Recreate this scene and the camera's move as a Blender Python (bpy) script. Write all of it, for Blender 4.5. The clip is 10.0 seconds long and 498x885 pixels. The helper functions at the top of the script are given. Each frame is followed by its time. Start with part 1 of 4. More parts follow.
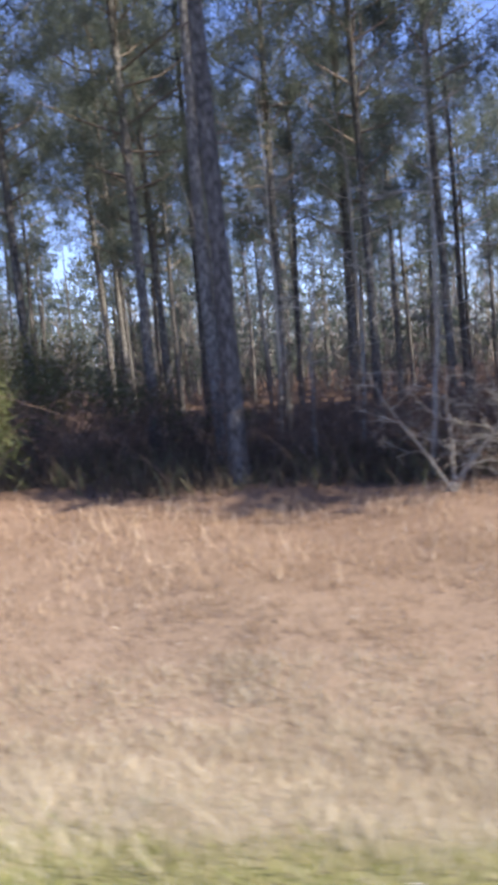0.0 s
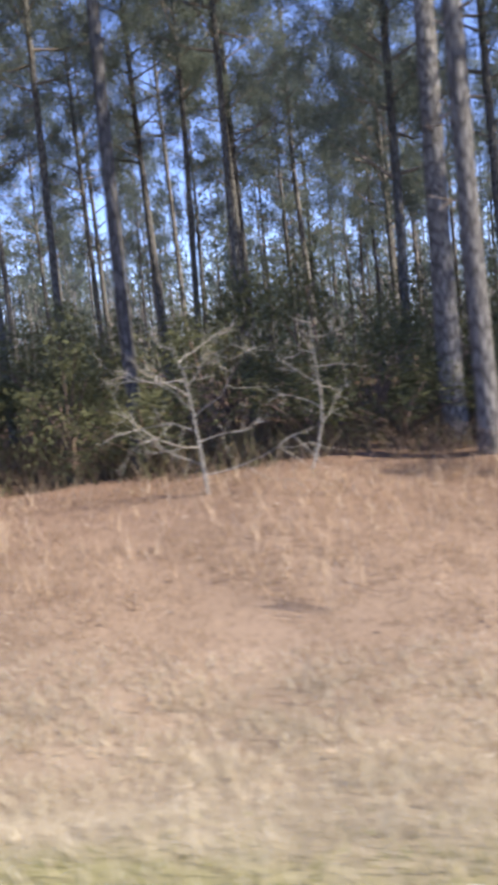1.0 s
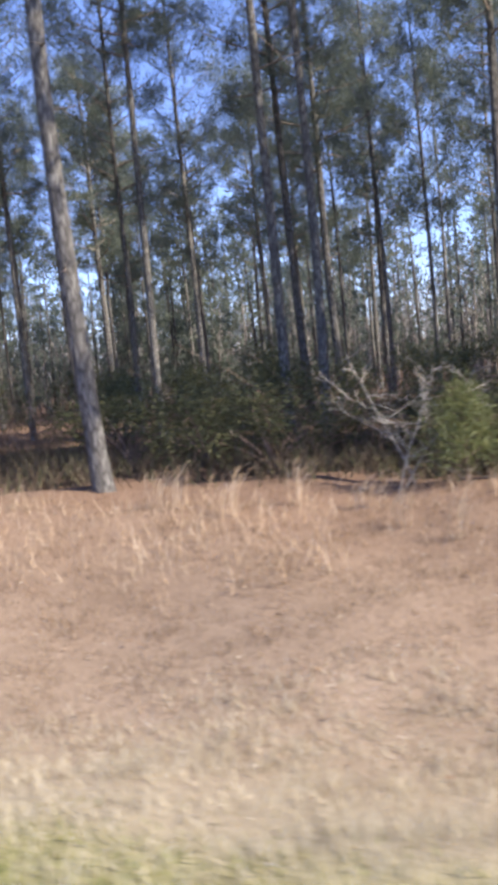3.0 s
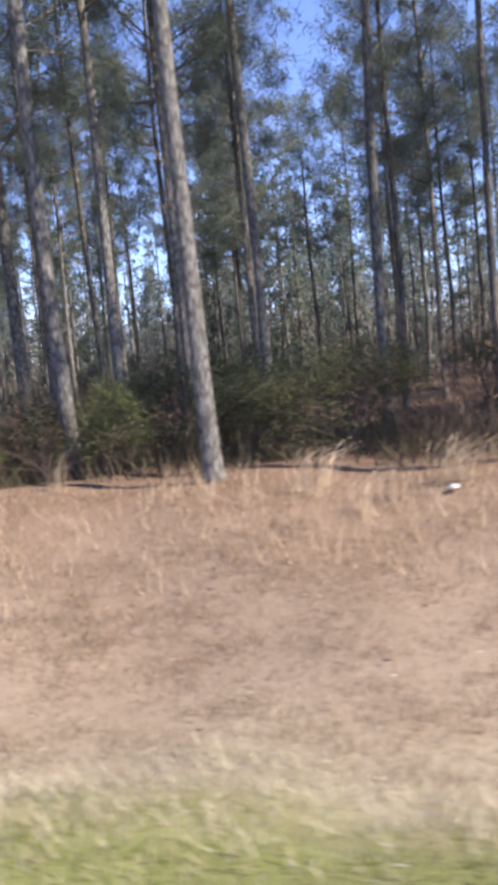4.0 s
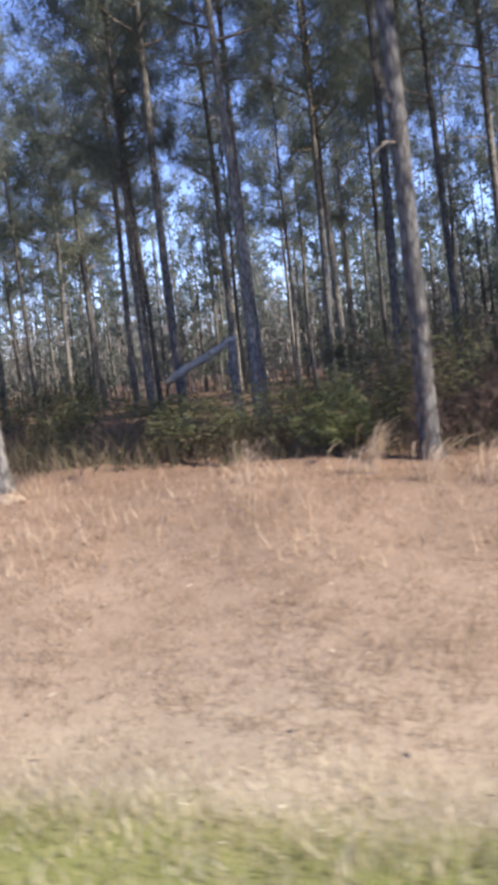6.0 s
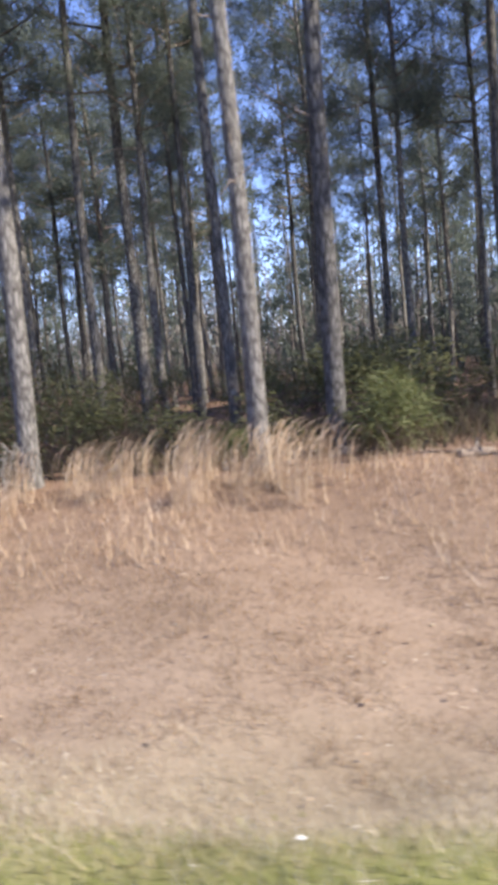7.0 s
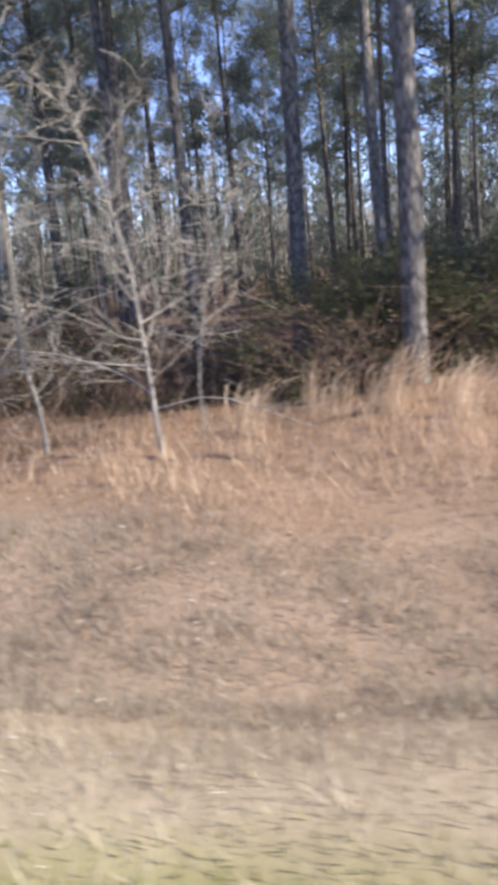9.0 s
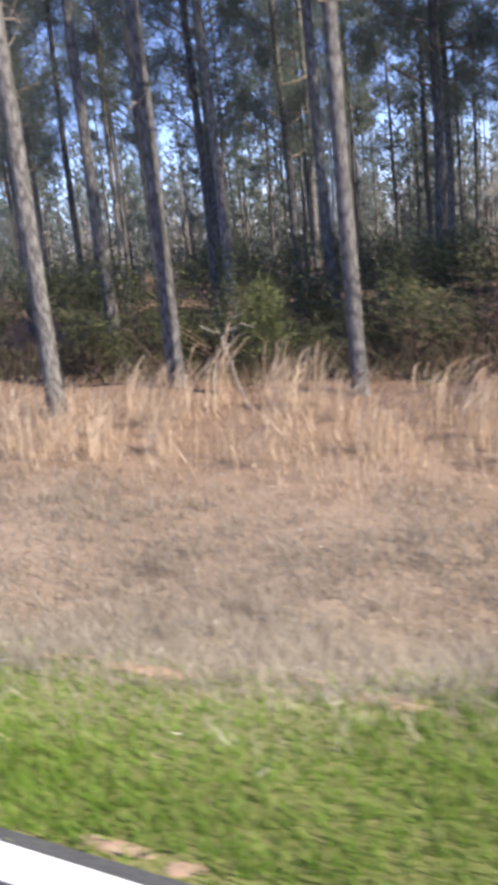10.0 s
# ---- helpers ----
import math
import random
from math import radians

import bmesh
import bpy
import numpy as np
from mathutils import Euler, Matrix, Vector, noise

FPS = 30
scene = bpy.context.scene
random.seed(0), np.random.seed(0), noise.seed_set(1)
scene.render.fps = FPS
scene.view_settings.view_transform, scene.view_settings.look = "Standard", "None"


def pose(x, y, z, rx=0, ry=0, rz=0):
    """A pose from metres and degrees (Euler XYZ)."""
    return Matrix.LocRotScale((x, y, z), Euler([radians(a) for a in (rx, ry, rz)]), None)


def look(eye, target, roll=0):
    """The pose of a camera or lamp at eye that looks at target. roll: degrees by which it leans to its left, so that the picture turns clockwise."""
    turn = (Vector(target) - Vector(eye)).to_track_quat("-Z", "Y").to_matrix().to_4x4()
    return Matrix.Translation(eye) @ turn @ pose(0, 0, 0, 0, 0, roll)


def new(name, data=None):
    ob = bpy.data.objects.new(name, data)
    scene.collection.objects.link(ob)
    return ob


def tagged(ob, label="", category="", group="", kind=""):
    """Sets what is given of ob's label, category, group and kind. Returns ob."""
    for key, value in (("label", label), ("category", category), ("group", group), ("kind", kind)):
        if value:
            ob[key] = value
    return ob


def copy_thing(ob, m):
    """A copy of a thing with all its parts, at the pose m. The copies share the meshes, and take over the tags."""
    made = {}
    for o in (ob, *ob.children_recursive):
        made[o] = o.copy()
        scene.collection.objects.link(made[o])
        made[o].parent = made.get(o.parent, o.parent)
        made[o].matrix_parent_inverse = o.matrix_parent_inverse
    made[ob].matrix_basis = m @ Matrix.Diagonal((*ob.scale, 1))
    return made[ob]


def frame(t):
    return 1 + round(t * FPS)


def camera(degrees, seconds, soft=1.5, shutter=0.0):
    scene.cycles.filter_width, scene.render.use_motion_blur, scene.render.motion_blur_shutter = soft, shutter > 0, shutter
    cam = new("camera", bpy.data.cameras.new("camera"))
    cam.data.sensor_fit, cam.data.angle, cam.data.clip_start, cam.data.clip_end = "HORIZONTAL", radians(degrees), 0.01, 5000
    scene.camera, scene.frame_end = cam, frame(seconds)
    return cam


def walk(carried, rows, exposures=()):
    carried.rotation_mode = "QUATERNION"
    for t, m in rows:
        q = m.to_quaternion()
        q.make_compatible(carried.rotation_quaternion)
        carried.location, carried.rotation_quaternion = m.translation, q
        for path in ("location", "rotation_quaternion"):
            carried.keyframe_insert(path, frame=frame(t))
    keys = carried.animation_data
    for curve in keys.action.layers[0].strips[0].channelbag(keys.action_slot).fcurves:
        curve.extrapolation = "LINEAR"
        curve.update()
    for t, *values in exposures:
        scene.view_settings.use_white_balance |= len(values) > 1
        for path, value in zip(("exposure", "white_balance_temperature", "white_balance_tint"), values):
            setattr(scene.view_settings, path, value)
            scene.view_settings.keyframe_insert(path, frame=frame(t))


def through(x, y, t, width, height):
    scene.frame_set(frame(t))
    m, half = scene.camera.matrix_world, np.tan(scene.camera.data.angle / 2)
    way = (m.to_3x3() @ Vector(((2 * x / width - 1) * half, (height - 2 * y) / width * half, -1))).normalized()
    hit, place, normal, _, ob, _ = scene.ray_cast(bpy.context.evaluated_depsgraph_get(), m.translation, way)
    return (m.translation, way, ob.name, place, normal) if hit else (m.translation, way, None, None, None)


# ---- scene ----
cam = camera(33.83, 10.0, soft=4.8, shutter=0.14)
# seconds, along the road, across it, yaw to the left, pitch, roll (eye height 1.5 m)
PATH = [
    (0.0, -3.193, -0.002, 10.67, -4.60, -4.64),
    (0.1, -4.122, -0.001, 11.22, -4.26, -4.85),
    (0.2, -5.050, 0.000, 10.91, -4.57, -4.44),
    (0.3, -5.977, 0.001, 10.27, -4.90, -4.43),
    (0.4, -6.905, 0.002, 9.94, -4.86, -4.94),
    (0.5, -7.833, 0.002, 10.27, -4.46, -5.74),
    (0.6, -8.760, 0.003, 10.59, -4.44, -6.60),
    (0.7, -9.687, 0.004, 11.05, -4.52, -7.08),
    (0.8, -10.611, 0.004, 10.66, -5.81, -7.03),
    (0.9, -11.535, 0.005, 10.61, -5.97, -6.14),
    (1.0, -12.456, 0.005, 9.93, -5.43, -5.40),
    (1.1, -13.377, 0.004, 10.35, -5.38, -5.06),
    (1.2, -14.294, 0.003, 10.41, -5.31, -5.42),
    (1.3, -15.210, 0.001, 11.05, -4.89, -6.07),
    (1.4, -16.123, -0.000, 11.63, -4.96, -6.27),
    (1.5, -17.033, -0.003, 11.58, -5.40, -5.97),
    (1.6, -17.939, -0.006, 11.67, -5.15, -6.45),
    (1.7, -18.838, -0.008, 12.21, -4.77, -6.01),
    (1.8, -19.729, -0.009, 12.38, -5.13, -5.16),
    (1.9, -20.620, -0.009, 13.18, -4.94, -4.71),
    (2.0, -21.509, -0.008, 13.85, -4.69, -4.77),
    (2.1, -22.397, -0.005, 14.52, -4.96, -4.86),
    (2.2, -23.287, -0.003, 14.70, -4.87, -5.58),
    (2.3, -24.177, -0.000, 15.06, -4.34, -5.78),
    (2.4, -25.066, 0.001, 15.21, -4.89, -5.51),
    (2.5, -25.953, 0.003, 15.53, -4.07, -5.60),
    (2.6, -26.838, 0.004, 15.76, -4.12, -5.67),
    (2.7, -27.721, 0.005, 15.83, -4.29, -5.71),
    (3.8, -37.281, -0.002, 11.95, -5.02, -5.08),
    (3.9, -38.136, -0.003, 12.34, -4.57, -5.10),
    (4.0, -38.987, -0.003, 12.06, -4.73, -5.47),
    (4.1, -39.834, -0.003, 12.06, -4.65, -5.65),
    (4.2, -40.678, -0.003, 12.02, -4.52, -5.64),
    (4.3, -41.520, -0.002, 11.73, -5.15, -5.31),
    (4.4, -42.360, -0.001, 11.78, -4.81, -5.41),
    (4.5, -43.197, -0.000, 12.25, -4.35, -5.77),
    (4.6, -44.033, 0.000, 13.32, -4.43, -5.98),
    (4.7, -44.865, 0.001, 13.63, -4.96, -6.14),
    (4.8, -45.694, 0.002, 14.97, -4.09, -6.41),
    (4.9, -46.519, 0.003, 15.65, -4.15, -6.41),
    (5.0, -47.339, 0.004, 15.91, -4.47, -6.22),
    (5.1, -48.155, 0.004, 15.91, -4.46, -5.94),
    (5.2, -48.968, 0.005, 16.98, -4.35, -5.67),
    (6.3, -57.597, 0.003, 13.72, -5.43, -6.57),
    (6.4, -58.353, 0.002, 13.73, -5.24, -6.63),
    (6.5, -59.103, 0.001, 13.67, -5.79, -6.67),
    (6.6, -59.846, 0.000, 13.75, -5.47, -6.18),
    (6.7, -60.587, -0.000, 13.73, -6.00, -5.88),
    (6.8, -61.321, -0.001, 12.98, -5.94, -5.79),
    (6.9, -62.052, -0.002, 12.63, -5.01, -5.66),
    (7.0, -62.777, -0.004, 12.85, -5.06, -5.44),
    (7.1, -63.497, -0.006, 12.67, -4.98, -5.34),
    (7.2, -64.213, -0.006, 13.11, -5.39, -5.05),
    (7.3, -64.923, -0.006, 13.14, -6.26, -4.91),
    (7.4, -65.626, -0.004, 12.16, -6.69, -4.86),
    (7.5, -66.326, -0.001, 12.24, -5.99, -4.93),
    (7.6, -67.021, 0.003, 12.97, -5.97, -5.04),
    (7.7, -67.712, 0.009, 13.49, -6.57, -5.90),
    (7.8, -68.398, 0.017, 13.58, -6.91, -7.03),
    (7.9, -69.083, 0.027, 14.40, -6.65, -7.77),
    (8.0, -69.769, 0.040, 15.01, -6.04, -8.90),
    (8.1, -70.448, 0.055, 14.73, -6.48, -8.95),
    (8.2, -71.123, 0.073, 14.21, -5.32, -7.84),
    (8.3, -71.794, 0.090, 13.65, -6.42, -6.41),
    (8.4, -72.463, 0.106, 13.10, -7.35, -5.66),
    (8.5, -73.127, 0.119, 13.41, -7.59, -5.04),
    (8.6, -73.781, 0.129, 11.65, -9.79, -4.78),
    (8.7, -74.432, 0.135, 10.80, -9.99, -4.51),
    (8.8, -75.078, 0.137, 11.48, -10.28, -4.10),
    (8.9, -75.713, 0.134, 10.92, -12.15, -4.30),
    (9.0, -76.343, 0.125, 12.03, -11.72, -5.08),
    (9.1, -76.964, 0.109, 13.18, -11.20, -5.27),
    (9.2, -77.572, 0.087, 12.99, -13.65, -5.32),
    (9.3, -78.172, 0.059, 14.09, -13.86, -5.18),
    (9.4, -78.763, 0.024, 15.60, -12.45, -5.21),
    (9.5, -79.341, -0.017, 16.16, -11.76, -5.39),
    (9.6, -79.906, -0.064, 15.76, -13.23, -5.01),
    (9.7, -80.468, -0.116, 17.08, -12.87, -5.18),
    (9.8, -81.027, -0.171, 18.23, -13.19, -5.62),
    (9.9, -81.583, -0.225, 19.27, -13.19, -5.78),
    (10.0, -82.139, -0.279, 20.53, -12.37, -5.83),
]


def aim(x, y, yaw, pitch, roll):
    a, p = radians(yaw), radians(pitch)
    way = Vector((-math.sin(a) * math.cos(p), math.cos(a) * math.cos(p), math.sin(p)))
    eye = Vector((x, y, 1.5))
    return look(eye, eye + way, roll)


walk(cam, [(t, aim(x, y, yaw, pitch, roll)) for t, x, y, yaw, pitch, roll in PATH],
     [(0.0, 1.44, 6900, 7), (10.0, 1.44, 6900, 7)])

# ---- world and sun ----
SUN_TO = Vector((1.0, -0.26, 0.88)).normalized()
world = bpy.data.worlds.new("sky")
scene.world = world
world.use_nodes = True
wn = world.node_tree.nodes
sky = wn.new("ShaderNodeTexSky")
sky.sky_type, sky.sun_disc = "NISHITA", False
sky.sun_elevation = math.asin(SUN_TO.z)
sky.sun_rotation = math.atan2(SUN_TO.x, SUN_TO.y)
sky.air_density, sky.dust_density, sky.ozone_density = 0.9, 0.1, 4.0
wn["Background"].inputs[1].default_value = 0.125
tint = wn.new("ShaderNodeMix")
tint.data_type, tint.blend_type = "RGBA", "MULTIPLY"
tint.inputs[0].default_value, tint.inputs[7].default_value = 1.0, (0.88, 0.82, 1.1, 1)
world.node_tree.links.new(sky.outputs[0], tint.inputs[6])
world.node_tree.links.new(tint.outputs[2], wn["Background"].inputs[0])
sun_data = bpy.data.lights.new("sun", "SUN")
sun_data.energy, sun_data.angle, sun_data.color = 4.4, radians(0.5), (1.0, 0.93, 0.84)
sun_ob = new("sun", sun_data)
sun_ob.matrix_world = look(SUN_TO * 50, (0, 0, 0))


# ---- materials ----
def material(name, rough=0.85, spec=0.2):
    m = bpy.data.materials.new(name)
    m.use_nodes = True
    b = m.node_tree.nodes["Principled BSDF"]
    b.inputs["Roughness"].default_value = rough
    b.inputs["Specular IOR Level"].default_value = spec
    return m, m.node_tree.nodes, m.node_tree.links, b


def ramp(nodes, stops):
    r = nodes.new("ShaderNodeValToRGB")
    e = r.color_ramp.elements
    while len(e) < len(stops):
        e.new(0.5)
    for k, (pos, col) in enumerate(stops):
        e[k].position, e[k].color = pos, (*col, 1)
    return r


def noise_node(nodes, links, scale, detail=4.0, vec=None, rough=0.6):
    n = nodes.new("ShaderNodeTexNoise")
    n.inputs["Scale"].default_value, n.inputs["Detail"].default_value = scale, detail
    n.inputs["Roughness"].default_value = rough
    if vec:
        links.new(vec, n.inputs["Vector"])
    return n


def mixed(nodes, links, kind, fac, a, b):
    x = nodes.new("ShaderNodeMix")
    x.data_type, x.blend_type = "RGBA", kind
    for sock, v in ((x.inputs[0], fac), (x.inputs[6], a), (x.inputs[7], b)):
        if isinstance(v, (int, float)):
            sock.default_value = v
        elif isinstance(v, tuple):
            sock.default_value = (*v, 1)
        else:
            links.new(v, sock)
    return x.outputs[2]


def bump(nodes, links, height, bsdf, strength, dist):
    b = nodes.new("ShaderNodeBump")
    b.inputs["Strength"].default_value, b.inputs["Distance"].default_value = strength, dist
    links.new(height, b.inputs["Height"])
    links.new(b.outputs[0], bsdf.inputs["Normal"])


def island_material(name, stops, rough=0.8, spec=0.15, through=0.0, patch=None, gaps=0.0):
    """Blades, needles and leaves: each piece takes its own shade, with broad patches on top."""
    m, n, l, b = material(name, rough, spec)
    g = n.new("ShaderNodeNewGeometry")
    r = ramp(n, stops)
    l.new(g.outputs["Random Per Island"], r.inputs[0])
    big = noise_node(n, l, patch or 0.6, 3, g.outputs["Position"])
    tone = ramp(n, [(0.3, (0.76, 0.76, 0.76)), (0.7, (1.12, 1.1, 1.08))])
    l.new(big.outputs[0], tone.inputs[0])
    col = mixed(n, l, "MULTIPLY", 1.0, r.outputs[0], tone.outputs[0])
    l.new(col, b.inputs["Base Color"])
    if through:
        out = n["Material Output"]
        tr = n.new("ShaderNodeBsdfTranslucent")
        l.new(col, tr.inputs[0])
        mx = n.new("ShaderNodeMixShader")
        mx.inputs[0].default_value = through
        l.new(b.outputs[0], mx.inputs[1])
        l.new(tr.outputs[0], mx.inputs[2])
        l.new(mx.outputs[0], out.inputs[0])
        if gaps:
            # a blade stands for a few thin ones, with light passing between them
            clear = n.new("ShaderNodeBsdfTransparent")
            m2 = n.new("ShaderNodeMixShader")
            m2.inputs[0].default_value = gaps
            l.new(mx.outputs[0], m2.inputs[1])
            l.new(clear.outputs[0], m2.inputs[2])
            l.new(m2.outputs[0], out.inputs[0])
    return m


def bark_material(name, dark, light, scale=1.0, pale=None):
    m, n, l, b = material(name, 0.92, 0.1)
    tc = n.new("ShaderNodeTexCoord")
    info = n.new("ShaderNodeObjectInfo")
    mp = n.new("ShaderNodeMapping")
    mp.inputs["Scale"].default_value = (22 * scale, 22 * scale, 5 * scale)
    l.new(tc.outputs["Object"], mp.inputs[0])
    add = n.new("ShaderNodeVectorMath")
    l.new(mp.outputs[0], add.inputs[0])
    shift = n.new("ShaderNodeCombineXYZ")
    mul = n.new("ShaderNodeMath")
    mul.operation, mul.inputs[1].default_value = "MULTIPLY", 40
    l.new(info.outputs["Random"], mul.inputs[0])
    l.new(mul.outputs[0], shift.inputs[2])
    l.new(shift.outputs[0], add.inputs[1])
    v = n.new("ShaderNodeTexVoronoi")
    v.feature, v.inputs["Scale"].default_value = "DISTANCE_TO_EDGE", 1.0
    l.new(add.outputs[0], v.inputs["Vector"])
    no = noise_node(n, l, 2.2, 8, add.outputs[0], 0.7)
    r = ramp(n, [(0.02, dark), (0.3, light)])
    l.new(v.outputs["Distance"], r.inputs[0])
    tone = ramp(n, [(0.25, (0.55, 0.55, 0.55)), (0.75, (1.25, 1.22, 1.18))])
    l.new(no.outputs[0], tone.inputs[0])
    col = mixed(n, l, "MULTIPLY", 1.0, r.outputs[0], tone.outputs[0])
    lich = noise_node(n, l, 0.55, 6, add.outputs[0], 0.65)
    lr = ramp(n, [(0.55, (0, 0, 0)), (0.68, (1, 1, 1))])
    l.new(lich.outputs[0], lr.inputs[0])
    fac = n.new("ShaderNodeMath")
    fac.operation, fac.inputs[1].default_value = "MULTIPLY", 0.13
    l.new(lr.outputs[0], fac.inputs[0])
    col = mixed(n, l, "MIX", fac.outputs[0], col, pale or (0.36, 0.35, 0.33))
    obj = ramp(n, [(0.0, (0.66, 0.66, 0.68)), (1.0, (1.28, 1.25, 1.22))])
    l.new(info.outputs["Random"], obj.inputs[0])
    col = mixed(n, l, "MULTIPLY", 1.0, col, obj.outputs[0])
    l.new(col, b.inputs["Base Color"])
    h = n.new("ShaderNodeMath")
    h.operation = "ADD"
    l.new(v.outputs["Distance"], h.inputs[0])
    l.new(no.outputs[0], h.inputs[1])
    bump(n, l, h.outputs[0], b, 0.8, 0.02)
    return m


BARK = bark_material("pine_bark", (0.075, 0.071, 0.07), (0.232, 0.225, 0.222), 1.0, (0.4, 0.395, 0.39))
GREY_BARK = bark_material("grey_bark", (0.306, 0.289, 0.264), (0.459, 0.442, 0.408), 2.0, (0.51, 0.493, 0.468))
WHITE_WOOD = bark_material("bleached_wood", (0.425, 0.408, 0.374), (0.612, 0.595, 0.552), 2.0, (0.663, 0.646, 0.612))
DEAD_WOOD = bark_material("dead_wood", (0.16, 0.13, 0.11), (0.36, 0.31, 0.27), 1.5)
TWIG = bark_material("brown_twig", (0.15, 0.108, 0.09), (0.25, 0.185, 0.155), 3.0, (0.3, 0.24, 0.21))
NEEDLES = island_material("pine_needles", [(0.0, (0.125, 0.15, 0.125)), (0.6, (0.175, 0.205, 0.168)), (1.0, (0.225, 0.25, 0.208))], 0.65, 0.2, 0.6, 0.35)
YOUNG_NEEDLES = island_material("young_pine_needles", [(0.0, (0.105, 0.125, 0.05)), (1.0, (0.19, 0.205, 0.085))], 0.6, 0.3, 0.3, 1.5, gaps=0.2)
EVERGREEN = island_material("evergreen_leaves", [(0.0, (0.098, 0.104, 0.058)), (0.7, (0.14, 0.147, 0.08)), (1.0, (0.19, 0.185, 0.103))], 0.85, 0.08, 0.5, 1.2, gaps=0.08)
BROWN_LEAVES = island_material("brown_leaves", [(0.0, (0.108, 0.0765, 0.0585)), (1.0, (0.243, 0.171, 0.126))], 0.8, 0.15, 0.25, 1.5, gaps=0.4)
GREEN_GRASS = island_material("green_grass", [(0.0, (0.13, 0.225, 0.036)), (0.7, (0.2, 0.305, 0.057)), (1.0, (0.3, 0.335, 0.12))], 0.75, 0.12, 0.45, 1.8, gaps=0.1)
VERGE_GRASS = island_material("verge_grass", [(0.0, (0.185, 0.215, 0.068)), (0.4, (0.24, 0.26, 0.092)), (0.6, (0.35, 0.315, 0.17)), (1.0, (0.46, 0.4, 0.27))], 0.75, 0.12, 0.45, 1.8, gaps=0.12)
BLOND_GRASS = island_material("blond_grass", [(0.0, (0.53, 0.465, 0.355)), (0.6, (0.64, 0.57, 0.445)), (1.0, (0.71, 0.655, 0.545))], 0.8, 0.2, 0.5, 0.9, gaps=0.45)
RUSSET_GRASS = island_material("russet_grass", [(0.0, (0.275, 0.18, 0.122)), (0.6, (0.335, 0.23, 0.164)), (1.0, (0.41, 0.31, 0.235))], 0.8, 0.2, 0.5, 0.8, gaps=0.45)
SEDGE = island_material("broomsedge", [(0.0, (0.42, 0.305, 0.205)), (0.6, (0.56, 0.425, 0.31)), (1.0, (0.7, 0.59, 0.455))], 0.75, 0.2, 0.35, 0.8, gaps=0.2)
GREY_WEEDS = island_material("grey_weeds", [(0.0, (0.275, 0.238, 0.195)), (0.6, (0.36, 0.318, 0.265)), (1.0, (0.45, 0.407, 0.345))], 0.85, 0.15, 0.45, 0.9, gaps=0.4)
STRAW = island_material("straw_grass", [(0.0, (0.3, 0.228, 0.168)), (0.6, (0.36, 0.283, 0.214)), (1.0, (0.45, 0.372, 0.287))], 0.8, 0.15, 0.5, 0.5, gaps=0.45)
LITTER = island_material("leaf_litter", [(0.0, (0.244, 0.163, 0.111)), (0.7, (0.355, 0.252, 0.178)), (1.0, (0.548, 0.474, 0.37))], 0.8, 0.2, 0.4, 0.8)


# how far the green verge reaches from the road, along it
GREEN_X = np.array([-96, -84, -82, -79, -77, -72, -68, -62, -59, -50, -38, -30, -25, -20, -15, -8, 5.])
GREEN_Y = np.array([2.5, 2.42, 2.3, 2.2, 2.0, 1.95, 2.3, 2.85, 2.95, 2.9, 3.1, 2.3, 2.4, 2.5, 2.4, 2.7, 2.85])


